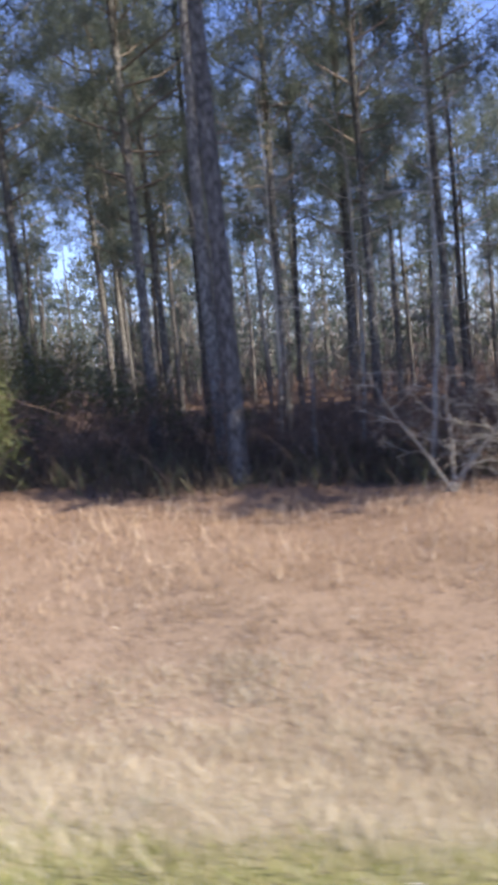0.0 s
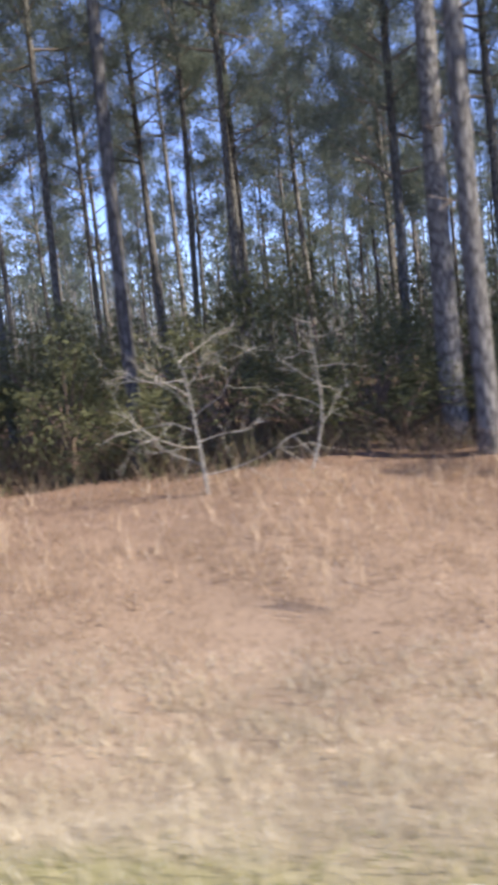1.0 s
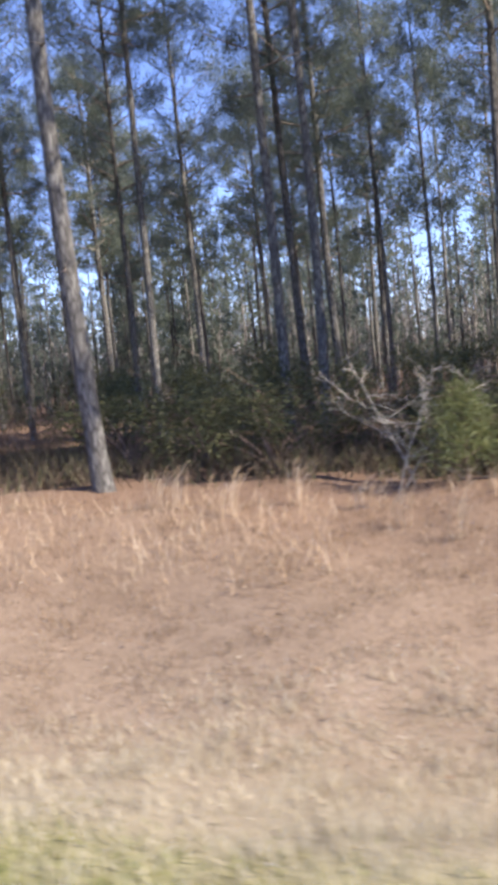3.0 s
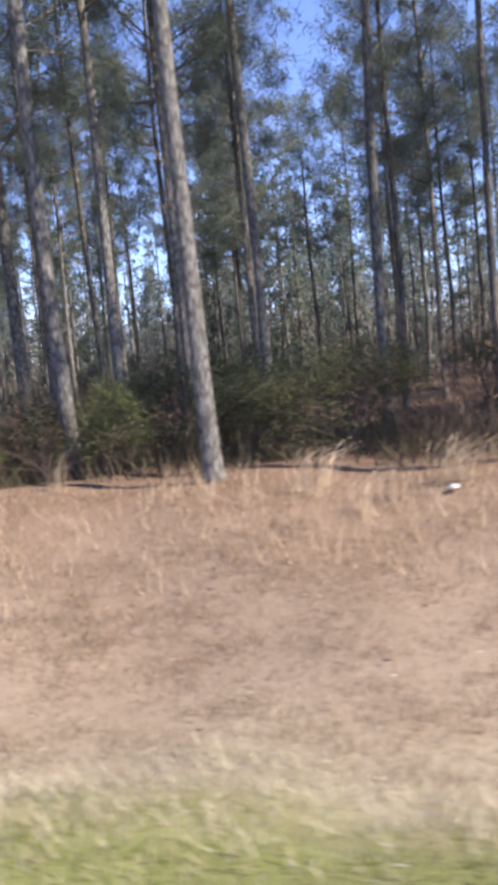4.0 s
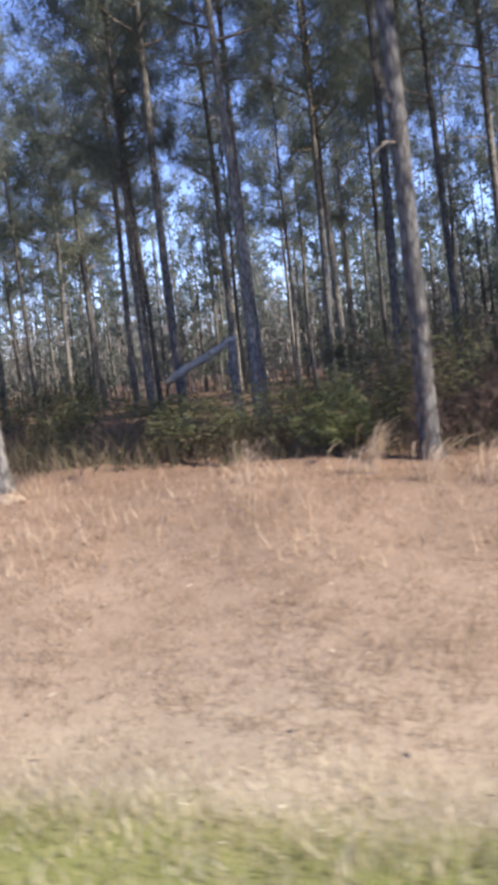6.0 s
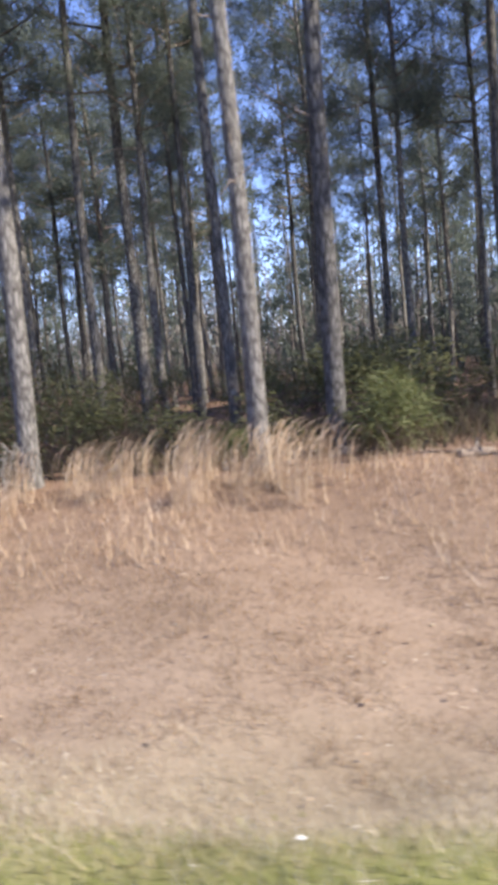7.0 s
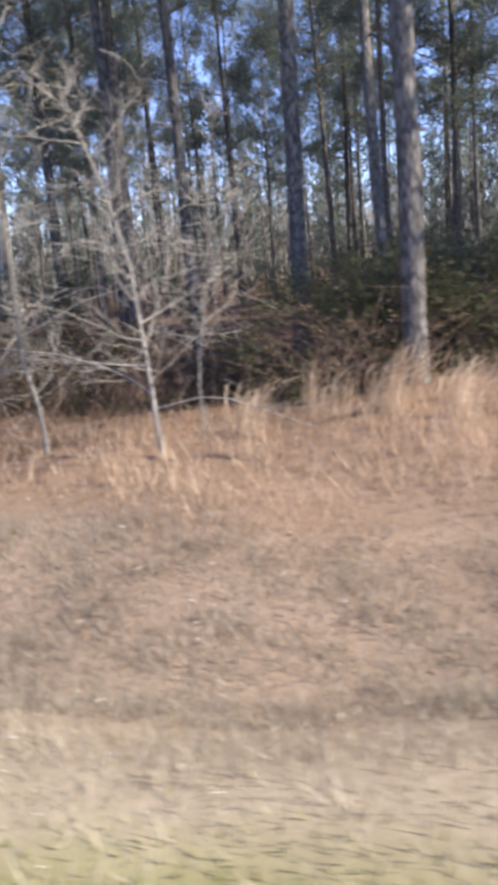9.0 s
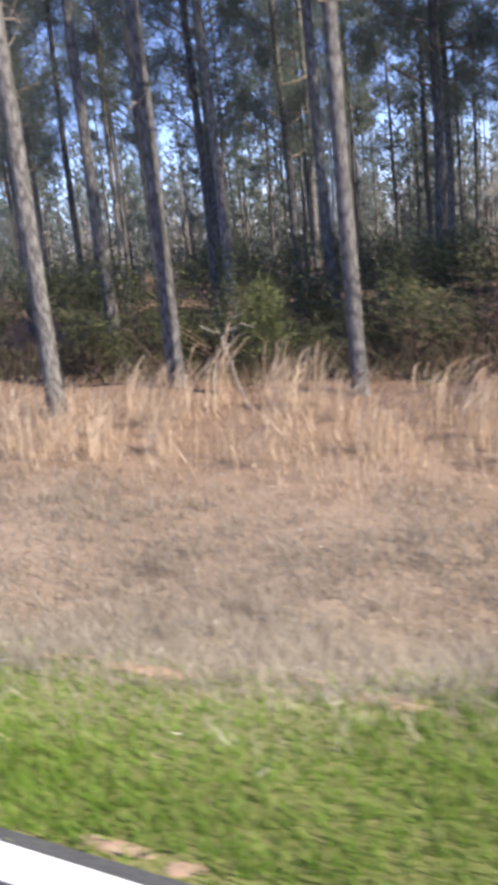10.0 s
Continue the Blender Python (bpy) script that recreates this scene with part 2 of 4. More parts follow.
def ground_material():
    m, n, l, b = material("verge_soil", 0.95, 0.1)
    g = n.new("ShaderNodeNewGeometry")
    sep = n.new("ShaderNodeSeparateXYZ")
    l.new(g.outputs["Position"], sep.inputs[0])
    wob = noise_node(n, l, 0.55, 5, g.outputs["Position"])
    a = n.new("ShaderNodeMath")
    a.operation, a.inputs[1].default_value = "MULTIPLY_ADD", 1.5
    l.new(wob.outputs[0], a.inputs[0])
    l.new(sep.outputs[1], a.inputs[2])
    mr = n.new("ShaderNodeMapRange")
    mr.inputs[1].default_value, mr.inputs[2].default_value = 1.4, 13.4
    along = n.new("ShaderNodeMapRange")
    along.inputs[1].default_value, along.inputs[2].default_value = -96.0, 5.0
    l.new(sep.outputs[0], along.inputs[0])
    reach = ramp(n, [((gx_ + 96) / 101, ((gy_ - 1.7) / 1.5,) * 3) for gx_, gy_ in zip(GREEN_X, GREEN_Y)])
    l.new(along.outputs[0], reach.inputs[0])
    shift = n.new("ShaderNodeMath")
    shift.operation, shift.inputs[1].default_value = "MULTIPLY_ADD", -1.5
    l.new(reach.outputs[0], shift.inputs[0])
    back = n.new("ShaderNodeMath")
    back.operation, back.inputs[1].default_value = "ADD", 0.35
    l.new(a.outputs[0], back.inputs[0])
    l.new(back.outputs[0], shift.inputs[2])
    l.new(shift.outputs[0], mr.inputs[0])
    # red clay and grass roots, pale thatch, russet thatch, needle duff
    r = ramp(n, [(0.0, (0.18, 0.175, 0.075)), (0.07, (0.165, 0.172, 0.068)), (0.105, (0.215, 0.2, 0.108)), (0.14, (0.28, 0.235, 0.178)), (0.26, (0.24, 0.182, 0.14)),
                 (0.42, (0.21, 0.15, 0.112)), (0.6, (0.182, 0.12, 0.088)), (0.72, (0.145, 0.092, 0.067))])
    l.new(mr.outputs[0], r.inputs[0])
    fine = noise_node(n, l, 9, 8, g.outputs["Position"], 0.75)
    tone = ramp(n, [(0.3, (0.84, 0.83, 0.82)), (0.5, (0.98, 0.98, 0.98)), (0.72, (1.12, 1.12, 1.1))])
    l.new(fine.outputs[0], tone.inputs[0])
    col = mixed(n, l, "MULTIPLY", 1.0, r.outputs[0], tone.outputs[0])
    blot = noise_node(n, l, 0.9, 4, g.outputs["Position"], 0.6)
    t2 = ramp(n, [(0.3, (0.84, 0.82, 0.8)), (0.7, (1.08, 1.08, 1.08))])
    l.new(blot.outputs[0], t2.inputs[0])
    col = mixed(n, l, "MULTIPLY", 1.0, col, t2.outputs[0])
    l.new(col, b.inputs["Base Color"])
    bump(n, l, fine.outputs[0], b, 0.35, 0.03)
    return m


GROUND = ground_material()


def speckled(name, a, b_, scale, rough=0.9, spec=0.2, bumpy=0.4):
    m, n, l, b = material(name, rough, spec)
    tc = n.new("ShaderNodeTexCoord")
    f = noise_node(n, l, scale, 8, tc.outputs["Object"], 0.7)
    f2 = noise_node(n, l, scale * 0.08, 3, tc.outputs["Object"])
    r = ramp(n, [(0.3, a), (0.7, b_)])
    l.new(f.outputs[0], r.inputs[0])
    t = ramp(n, [(0.3, (0.75, 0.75, 0.75)), (0.7, (1.15, 1.15, 1.15))])
    l.new(f2.outputs[0], t.inputs[0])
    l.new(mixed(n, l, "MULTIPLY", 1.0, r.outputs[0], t.outputs[0]), b.inputs["Base Color"])
    bump(n, l, f.outputs[0], b, bumpy, 0.01)
    return m


ASPHALT = speckled("asphalt", (0.035, 0.035, 0.037), (0.1, 0.1, 0.1), 90)
LINE_PAINT = speckled("white_line_paint", (0.66, 0.66, 0.64), (0.82, 0.82, 0.8), 60, 0.6, 0.4)
CLAY = speckled("red_clay", (0.274, 0.18, 0.122), (0.36, 0.259, 0.187), 14)
SAND = speckled("pale_sand", (0.21, 0.155, 0.112), (0.3, 0.235, 0.175), 16)
DARK_WOOD = bark_material("dark_brown_wood", (0.05, 0.036, 0.03), (0.12, 0.085, 0.07), 1.5, (0.16, 0.13, 0.11))
PLASTIC = speckled("white_plastic", (0.54, 0.54, 0.549), (0.702, 0.702, 0.702), 20, 0.4, 0.5)
CUT_WOOD = speckled("pale_broken_wood", (0.32, 0.248, 0.176), (0.48, 0.4, 0.304), 18)


# ---- mesh helpers ----
def fast_mesh(name, verts, faces, mat, smooth=False):
    """A mesh from numpy arrays; all faces have the same number of corners."""
    verts, faces = np.asarray(verts, np.float32), np.asarray(faces, np.int32)
    me = bpy.data.meshes.new(name)
    k = faces.shape[1]
    me.vertices.add(len(verts))
    me.vertices.foreach_set("co", verts.ravel())
    me.loops.add(faces.size)
    me.loops.foreach_set("vertex_index", faces.ravel())
    me.polygons.add(len(faces))
    me.polygons.foreach_set("loop_start", np.arange(0, faces.size, k, dtype=np.int32))
    me.polygons.foreach_set("loop_total", np.full(len(faces), k, np.int32))
    me.polygons.foreach_set("use_smooth", np.full(len(faces), smooth))
    me.materials.append(mat)
    me.update(calc_edges=True)
    return me


def part(name, me, parent, label="", kind=""):
    ob = new(name, me)
    ob.parent = parent
    if kind:
        ob["kind"] = kind
    if label:
        ob["label"] = label
    return ob


def part_bm(name, bm, mat, parent=None, label="", smooth=True):
    me = bpy.data.meshes.new(name)
    bm.to_mesh(me)
    bm.free()
    for p in me.polygons:
        p.use_smooth = smooth
    me.materials.append(mat)
    return part(name, me, parent, label)


class Soup:
    """Gathers tubes and loose pieces into one mesh."""

    def __init__(self):
        self.v, self.f, self.n = [], [], 0

    def add(self, v, f):
        self.v.append(np.asarray(v, float))
        self.f.append(np.asarray(f, int) + self.n)
        self.n += len(v)

    def tube(self, pts, radii, sides=6, cap=True):
        pts = np.asarray(pts, float)
        d = np.gradient(pts, axis=0)
        d /= np.linalg.norm(d, axis=1)[:, None] + 1e-9
        up = np.where(np.abs(d[:, 2:3]) > 0.9, np.array([[1.0, 0, 0]]), np.array([[0, 0, 1.0]]))
        a = np.cross(d, up)
        a /= np.linalg.norm(a, axis=1)[:, None] + 1e-9
        b = np.cross(d, a)
        ang = np.arange(sides) * 2 * np.pi / sides
        ring = pts[:, None] + np.asarray(radii)[:, None, None] * (np.cos(ang)[None, :, None] * a[:, None] + np.sin(ang)[None, :, None] * b[:, None])
        m = len(pts)
        i = np.arange(m - 1)[:, None] * sides
        j = np.arange(sides)[None]
        k = (j + 1) % sides
        q = np.stack([i + j, i + k, i + sides + k, i + sides + j], -1).reshape(-1, 4)
        self.add(ring.reshape(-1, 3), q)

    def mesh(self, name, mat, smooth=True):
        return fast_mesh(name, np.concatenate(self.v), np.concatenate(self.f), mat, smooth)


def smoothstep(a, b, x):
    t = np.clip((x - a) / (b - a), 0, 1)
    return t * t * (3 - 2 * t)


PROFILE_Y = np.array([-400, -12, -8, -6.6, 1.23, 1.4, 2.5, 3.1, 3.7, 4.3, 5.2, 6.3, 7.6, 8.8, 11, 20, 60, 140, 320, 520.])
PROFILE_Z = np.array([0.3, 0.3, -0.3, -0.08, -0.05, -0.02, -0.1, -0.28, -0.42, -0.42, -0.26, -0.03, 0.22, 0.28, 0.25, 0.2, 0.1, 2.0, 9.0, 15.0])


BANK_X = np.array([-100, -88, -86, -84, -79, -76, -71, -67, -60, -53, -47, -44, -38, -29, -24, -17, -14, -11, -8, -5, 5.])
BANK_Z = np.array([-0.1, -0.15, -0.2, -0.25, -0.28, -0.12, -0.1, 0.12, 0.2, 0, 0, 0.12, 0.12, -0.1, -0.02, -0.08, 0.08, 0.12, 0.05, -0.1, 0])


def ground_z(x, y):
    x, y = np.asarray(x, float), np.asarray(y, float)
    z = np.interp(y, PROFILE_Y, PROFILE_Z)
    w = smoothstep(1.8, 3.5, y)
    z = z + np.interp(x, BANK_X, BANK_Z) * smoothstep(5.2, 8.0, y) * (1 - smoothstep(11, 20, y))
    z = z + w * (0.05 * np.sin(x * 0.9 + y * 0.7) * np.sin(y * 1.3 + 1.0) + 0.035 * np.sin(x * 2.3 + 1.7 * np.sin(y)))
    z = z + w * (0.018 * np.sin(x * 6.1 + 2 * np.sin(y * 3.1)) * np.sin(y * 5.3 + x))
    # the bank lies a little higher in the last stretch, the ditch deeper
    z = z - 0.1 * smoothstep(-66, -78, x) * np.exp(-((y - 3.9) / 0.7) ** 2)
    return z


def gz(x, y):
    return float(ground_z(x, y))


# ---- ground, road ----
def graded(*spans):
    out = []
    for a, b, step in spans:
        out.append(np.arange(a, b, step))
    return np.concatenate(out)


gx = graded((-700, -200, 50), (-200, -100, 5), (-100, 8, 0.4), (8, 60, 4), (60, 601, 60))
gy = graded((-400, -20, 40), (-20, 1.2, 1.0), (1.2, 10, 0.15), (10, 20, 0.5), (20, 60, 4), (60, 801, 60))
GX, GY = np.meshgrid(gx, gy, indexing="ij")
GZ = ground_z(GX, GY)
idx = np.arange(GX.size).reshape(GX.shape)
quads = np.stack([idx[:-1, :-1], idx[1:, :-1], idx[1:, 1:], idx[:-1, 1:]], -1).reshape(-1, 4)
ground = new("ground", fast_mesh("ground", np.stack([GX, GY, GZ], -1).reshape(-1, 3), quads, GROUND, True))
tagged(ground, "roadside ground of russet thatch, pale grass roots and needle duff", "ground", kind="structure")


def flare(x):
    """The road widens a little ahead of the last stretch."""
    d = np.clip(-82.7 - np.asarray(x, float), 0, None)
    return 0.13 * d * smoothstep(0, 0.2, d) * np.where(d > 9, 9 / np.maximum(d, 9), 1)


def slab(name, x0, x1, y0, y1, z0, z1, mat, flared=(0, 1), nx=440):
    bm = bmesh.new()
    rows = []
    for i in range(nx + 1):
        x = x0 + (x1 - x0) * i / nx
        f = float(flare(x))
        rows.append([bm.verts.new((x, y, z)) for y, z in ((y0 + f * flared[0], z0), (y0 + f * flared[0], z1), (y1 + f * flared[1], z1), (y1 + f * flared[1], z0))])
    for a, b in zip(rows, rows[1:]):
        for k in range(4):
            bm.faces.new((a[k], b[k], b[(k + 1) % 4], a[(k + 1) % 4]))
    bm.faces.new(rows[0])
    bm.faces.new(rows[-1][::-1])
    bmesh.ops.recalc_face_normals(bm, faces=bm.faces)
    return part_bm(name, bm, mat, smooth=False)


tagged(slab("road", -160, 60, -6.4, 1.25, -0.2, 0.0, ASPHALT), "dark grey asphalt road with a worn edge", "road", kind="structure")
tagged(slab("edge_line", -160, 60, 1.085, 1.2, -0.002, 0.004, LINE_PAINT, (1, 1)), "white painted edge line along the road", "road marking", kind="structure")
# ---- pines ----
def unit(v):
    return v / (np.linalg.norm(v) + 1e-9)


def tuft(soup_v, soup_f, start, centre, way, rng, count, length, width):
    """A spray of needles as narrow triangles."""
    d = rng.normal(size=(count, 3)) * 0.75 + way
    d /= np.linalg.norm(d, axis=1)[:, None]
    side = np.cross(d, rng.normal(size=(count, 3)))
    side /= np.linalg.norm(side, axis=1)[:, None]
    ln = length * rng.uniform(0.7, 1.15, (count, 1))
    base = centre + rng.normal(size=(count, 3)) * length * 0.55
    v = np.stack([base - side * width, base + side * width, base + d * ln], 1).reshape(-1, 3)
    soup_v.append(v)
    soup_f.append(np.arange(len(v)).reshape(-1, 3) + start)
    return start + len(v)


def pine(seed, H=16.0, dia=0.27, crown_from=0.5, branches=38, clumps=4, tufts=9, needles=22, needle=(0.2, 0.0105), thin_above=11.5):
    rng = np.random.default_rng(seed)
    root = new("pine_tree")
    sway = rng.uniform(-1, 1, 4)

    def axis(z):
        s = np.asarray(z) / H
        return np.stack([0.16 * sway[0] * np.sin(s * 3.1) + 0.07 * sway[1] * np.sin(s * 9), 0.16 * sway[2] * np.sin(s * 2.7) + 0.07 * sway[3] * np.sin(s * 8), np.asarray(z) * 1.0], -1)

    zs = np.concatenate([[-0.25, -0.05, 0.08, 0.22, 0.45, 0.8], np.linspace(1.3, H, 22)])
    rad = dia / 2 * (np.clip(1 - 0.72 * zs / H, 0.04, 1) + 0.42 * np.exp(-np.clip(zs + 0.1, 0, 9) / 0.2))
    rad[-1] = 0.012
    s = Soup()
    sides = 14
    s.tube(axis(zs), rad, sides)
    v = s.v[0].reshape(len(zs), sides, 3)
    lump = 1 + 0.05 * rng.normal(size=(len(zs), sides, 1))
    lump[:5] += 0.1 * np.sin(np.arange(sides) * 2 * np.pi * 4 / sides + rng.uniform(0, 6))[None, :, None] * np.linspace(1.2, 0.1, 5)[:, None, None]
    c = axis(zs)[:, None]
    s.v[0] = (c + (v - c) * lump).reshape(-1, 3)
    part("trunk", s.mesh("trunk", BARK), root)
    # bare lower limbs and snags
    for k in range(5):
        z0 = rng.uniform(0.2, crown_from + 0.05) * H if k else rng.uniform(0.12, 0.3) * H
        a = rng.uniform(0, 2 * np.pi)
        out = np.array([math.cos(a), math.sin(a), rng.uniform(-0.1, 0.35)])
        ln = rng.uniform(0.3, 1.8) * (0.28 if z0 < 6 else 1)
        t = np.linspace(0, 1, 6)[:, None]
        p0 = axis(z0)
        bend = np.array([rng.normal() * 0.2, rng.normal() * 0.2, -0.25 * rng.random()])
        limb = Soup()
        limb.tube(p0 + out * ln * t + bend * ln * t ** 2, np.linspace(0.022, 0.005, 6), 5)
        for q in range(int(rng.integers(1, 4))):
            tt = rng.uniform(0.35, 0.9)
            st = p0 + out * ln * tt + bend * ln * tt ** 2
            wd = unit(out + rng.normal(size=3) * 0.7)
            limb.tube(st + wd * np.linspace(0, rng.uniform(0.2, 0.6), 4)[:, None], np.linspace(0.008, 0.003, 4), 4)
        part("dead_limb", limb.mesh("dead_limb", DEAD_WOOD), root)
    # live crown
    wood, nv, nf, start = Soup(), [], [], 0
    for k in range(branches):
        s0 = crown_from + (0.985 - crown_from) * ((k + rng.random()) / branches)
        z0 = s0 * H
        u = (s0 - crown_from) / (1 - crown_from)
        ln = (3.1 * (1 - u) ** 0.75 + 0.6) * rng.uniform(0.6, 1.2) * (0.55 + 0.45 * min(1, u * 4))
        a = k * 2.4 + rng.normal() * 0.5
        rise = 0.15 + 0.7 * u + rng.normal() * 0.15
        out = np.array([math.cos(a), math.sin(a), rise])
        t = np.linspace(0, 1, 6)[:, None]
        curve = np.array([rng.normal() * 0.15, rng.normal() * 0.15, 0.25])
        p0 = axis(z0)
        wood.tube(p0 + out * ln * t[::2] + curve * ln * t[::2] ** 2, np.linspace(0.035 * (1.1 - 0.7 * u), 0.008, 3), 4)
        high = z0 > thin_above
        # needles stand in rounded clumps towards the ends of the twigs
        for c in range(clumps):
            tt = 0.42 + 0.66 * (c + rng.random()) / clumps
            at = p0 + out * ln * tt + curve * ln * tt ** 2
            mid = at + rng.normal(size=3) * np.array([0.34, 0.34, 0.18]) * (0.45 + 0.4 * ln / 2)
            wood.tube(np.stack([at - out * 0.15, mid]), [0.01, 0.005], 3)
            size = rng.uniform(0.24, 0.42) * (0.8 + 0.2 * ln / 2)
            for q in range(tufts // 2 if high else tufts):
                spot = mid + rng.normal(size=3) * np.array([1.0, 1.0, 0.62]) * size * 0.62
                start = tuft(nv, nf, start, spot, unit(spot - mid) * 0.5 + np.array([0, 0, 0.35]), rng, *((needles // 2, 0.34, 0.024) if high else (needles, *needle)))
    part("crown_wood", wood.mesh("crown_wood", DEAD_WOOD), root, kind="stuff")
    part("crown", fast_mesh("crown", np.concatenate(nv), np.concatenate(nf), NEEDLES), root)
    return root


def stand(template, x, y, dia, lean=0.0, tall=1.0, turn=0.0, first=False, ref=0.27):
    k = dia / ref
    m = pose(x, y, gz(x, y) - 0.03, 0, -lean, 0) @ pose(0, 0, 0, 0, 0, turn) @ Matrix.Diagonal((k, k, tall, 1))
    if first:
        template.matrix_basis = m
        return template
    t = copy_thing(template, m)
    t.scale = m.to_scale()
    return t


# along the road, from it, trunk diameter, lean towards the way of travel
EDGE_A = [(-5.15, 9.62, 0.25, 0.5), (-8.42, 8.5, 0.26, 1.6), (-11.45, 8.68, 0.24, 0.3), (-11.69, 10.07, 0.31, 0.2), (-15.6, 9.94, 0.2, -0.4), (-17.36, 9.05, 0.25, 1.0),
          (-20.11, 8.98, 0.21, 0.5), (-21.47, 11.04, 0.29, 0.2), (-23.75, 8.45, 0.2, 0.0), (-28.87, 8.32, 0.2, 0.0), (-28.08, 9.92, 0.25, 0.0)]
# unseen pines added to cast shade on the first trunks
EDGE_SHADE = [(1.6, 8.4, 0.28, 0.3), (3.6, 7.7, 0.24, 0.0), (5.4, 8.3, 0.27, 0.4), (7.2, 7.3, 0.25, 0.0), (9.3, 7.9, 0.28, 0.2), (11.6, 7.2, 0.25, 0.5), (13.8, 7.6, 0.26, 0.1)]
EDGE_B = [(-34.6, 8.9, 0.24, 0.6), (-37.61, 8.28, 0.22, 1.2), (-41.19, 8.37, 0.21, 0.2), (-43.55, 10.2, 0.22, 0.3), (-41.7, 14.95, 0.21, 0.3), (-48.18, 11.4, 0.25, 0.0),
          (-47.02, 9.7, 0.36, -0.2), (-52.94, 9.61, 0.21, 0.3), (-55.6, 8.9, 0.22, 0.6)]
EDGE_C = [(-60.2, 8.0, 0.24, 2.2), (-63.91, 9.78, 0.25, -0.8), (-64.61, 8.51, 0.22, 0.2), (-67.44, 8.77, 0.25, 1.6), (-70.6, 9.14, 0.27, 1.2), (-73.93, 13.8, 0.3, 0.2),
          (-76.35, 9.1, 0.27, 1.5), (-83.97, 8.1, 0.18, 0.5), (-86.45, 8.9, 0.21, 0.1), (-85.27, 12.66, 0.19, 0.2), (-87.3, 7.5, 0.2, 0.2)]
PINES_A = [(-1.94, 19.90, 0.22), (-3.64, 17.62, 0.21), (-4.31, 20.30, 0.24), (-5.01, 39.84, 0.22), (-5.64, 17.96, 0.19), (-5.86, 12.11, 0.22),
           (-6.57, 28.43, 0.19), (-7.65, 14.48, 0.22), (-8.26, 17.91, 0.16), (-8.40, 22.04, 0.17), (-8.52, 45.16, 0.27), (-10.21, 15.07, 0.15), (-11.79, 31.92, 0.18),
           (-11.95, 25.97, 0.23), (-12.11, 14.64, 0.15), (-15.23, 16.94, 0.17), (-15.24, 33.63, 0.30), (-16.13, 22.55, 0.18), (-16.43, 24.77, 0.28), (-17.07, 20.21, 0.20),
           (-18.27, 21.94, 0.24), (-19.46, 17.15, 0.19)]
PINES_B = [(-19.65, 29.96, 0.21), (-20.68, 16.96, 0.15), (-21.52, 25.91, 0.19), (-22.72, 12.72, 0.15), (-22.81, 21.95, 0.21), (-23.58, 33.01, 0.25), (-25.87, 26.19, 0.34),
           (-26.48, 17.85, 0.19), (-27.42, 18.59, 0.29), (-28.32, 31.27, 0.34), (-29.47, 16.73, 0.19), (-31.30, 33.87, 0.19), (-32.90, 15.10, 0.15),
           (-33.04, 32.40, 0.15), (-33.47, 36.17, 0.28), (-33.60, 15.14, 0.22), (-33.63, 22.88, 0.25), (-34.21, 20.79, 0.23), (-37.32, 18.05, 0.20), (-37.42, 36.56, 0.22),
           (-38.25, 24.68, 0.15), (-38.52, 42.90, 0.26)]
PINES_C = [(-39.36, 21.71, 0.18), (-39.54, 13.98, 0.20), (-39.85, 40.57, 0.34), (-43.37, 22.80, 0.19), (-43.55, 16.24, 0.15), (-44.36, 14.35, 0.23), (-45.54, 33.69, 0.34),
           (-46.19, 24.57, 0.19), (-47.12, 14.45, 0.24), (-47.53, 42.24, 0.31), (-48.06, 17.92, 0.34), (-49.24, 26.13, 0.24), (-49.75, 13.14, 0.15), (-50.66, 24.82, 0.24),
           (-52.43, 38.82, 0.17), (-52.72, 31.58, 0.19), (-52.90, 16.86, 0.23), (-53.59, 23.30, 0.27), (-55.06, 19.62, 0.15), (-56.06, 25.39, 0.22), (-56.45, 17.99, 0.17),
           (-56.85, 25.77, 0.15), (-58.25, 23.86, 0.22)]
PINES_D = [(-58.46, 22.39, 0.21), (-58.76, 14.37, 0.15), (-59.52, 37.70, 0.22), (-59.69, 19.33, 0.16), (-61.12, 17.34, 0.22), (-61.21, 22.53, 0.20), (-62.43, 43.66, 0.27),
           (-63.07, 20.60, 0.15), (-63.76, 22.31, 0.22), (-65.81, 12.58, 0.15), (-66.20, 29.62, 0.22), (-66.25, 27.31, 0.25), (-67.71, 17.31, 0.16), (-68.57, 17.47, 0.16),
           (-69.41, 18.63, 0.30), (-69.60, 16.42, 0.23), (-70.08, 25.01, 0.19), (-71.88, 14.39, 0.15), (-71.90, 18.13, 0.15), (-72.17, 37.06, 0.29), (-72.77, 35.66, 0.27),
           (-72.94, 17.21, 0.15), (-73.61, 33.97, 0.22)]
PINES_E = [(-74.73, 30.13, 0.32), (-76.53, 17.44, 0.15), (-76.53, 30.38, 0.23), (-76.71, 13.96, 0.15), (-76.90, 26.86, 0.24), (-78.06, 12.82, 0.29), (-78.93, 37.07, 0.26),
           (-79.73, 12.84, 0.19), (-80.79, 12.47, 0.15), (-82.39, 17.85, 0.25), (-84.21, 17.90, 0.26), (-84.20, 20.62, 0.20), (-87.72, 14.55, 0.16), (-88.22, 10.75, 0.17), (-88.45, 15.56, 0.15),
           (-88.61, 24.31, 0.15), (-88.81, 22.97, 0.24), (-90.42, 40.38, 0.25), (-90.59, 21.56, 0.15), (-94.52, 25.50, 0.20), (-94.98, 18.55, 0.22), (-95.06, 21.64, 0.17),
           (-96.85, 27.53, 0.22), (-99.45, 26.52, 0.22)]

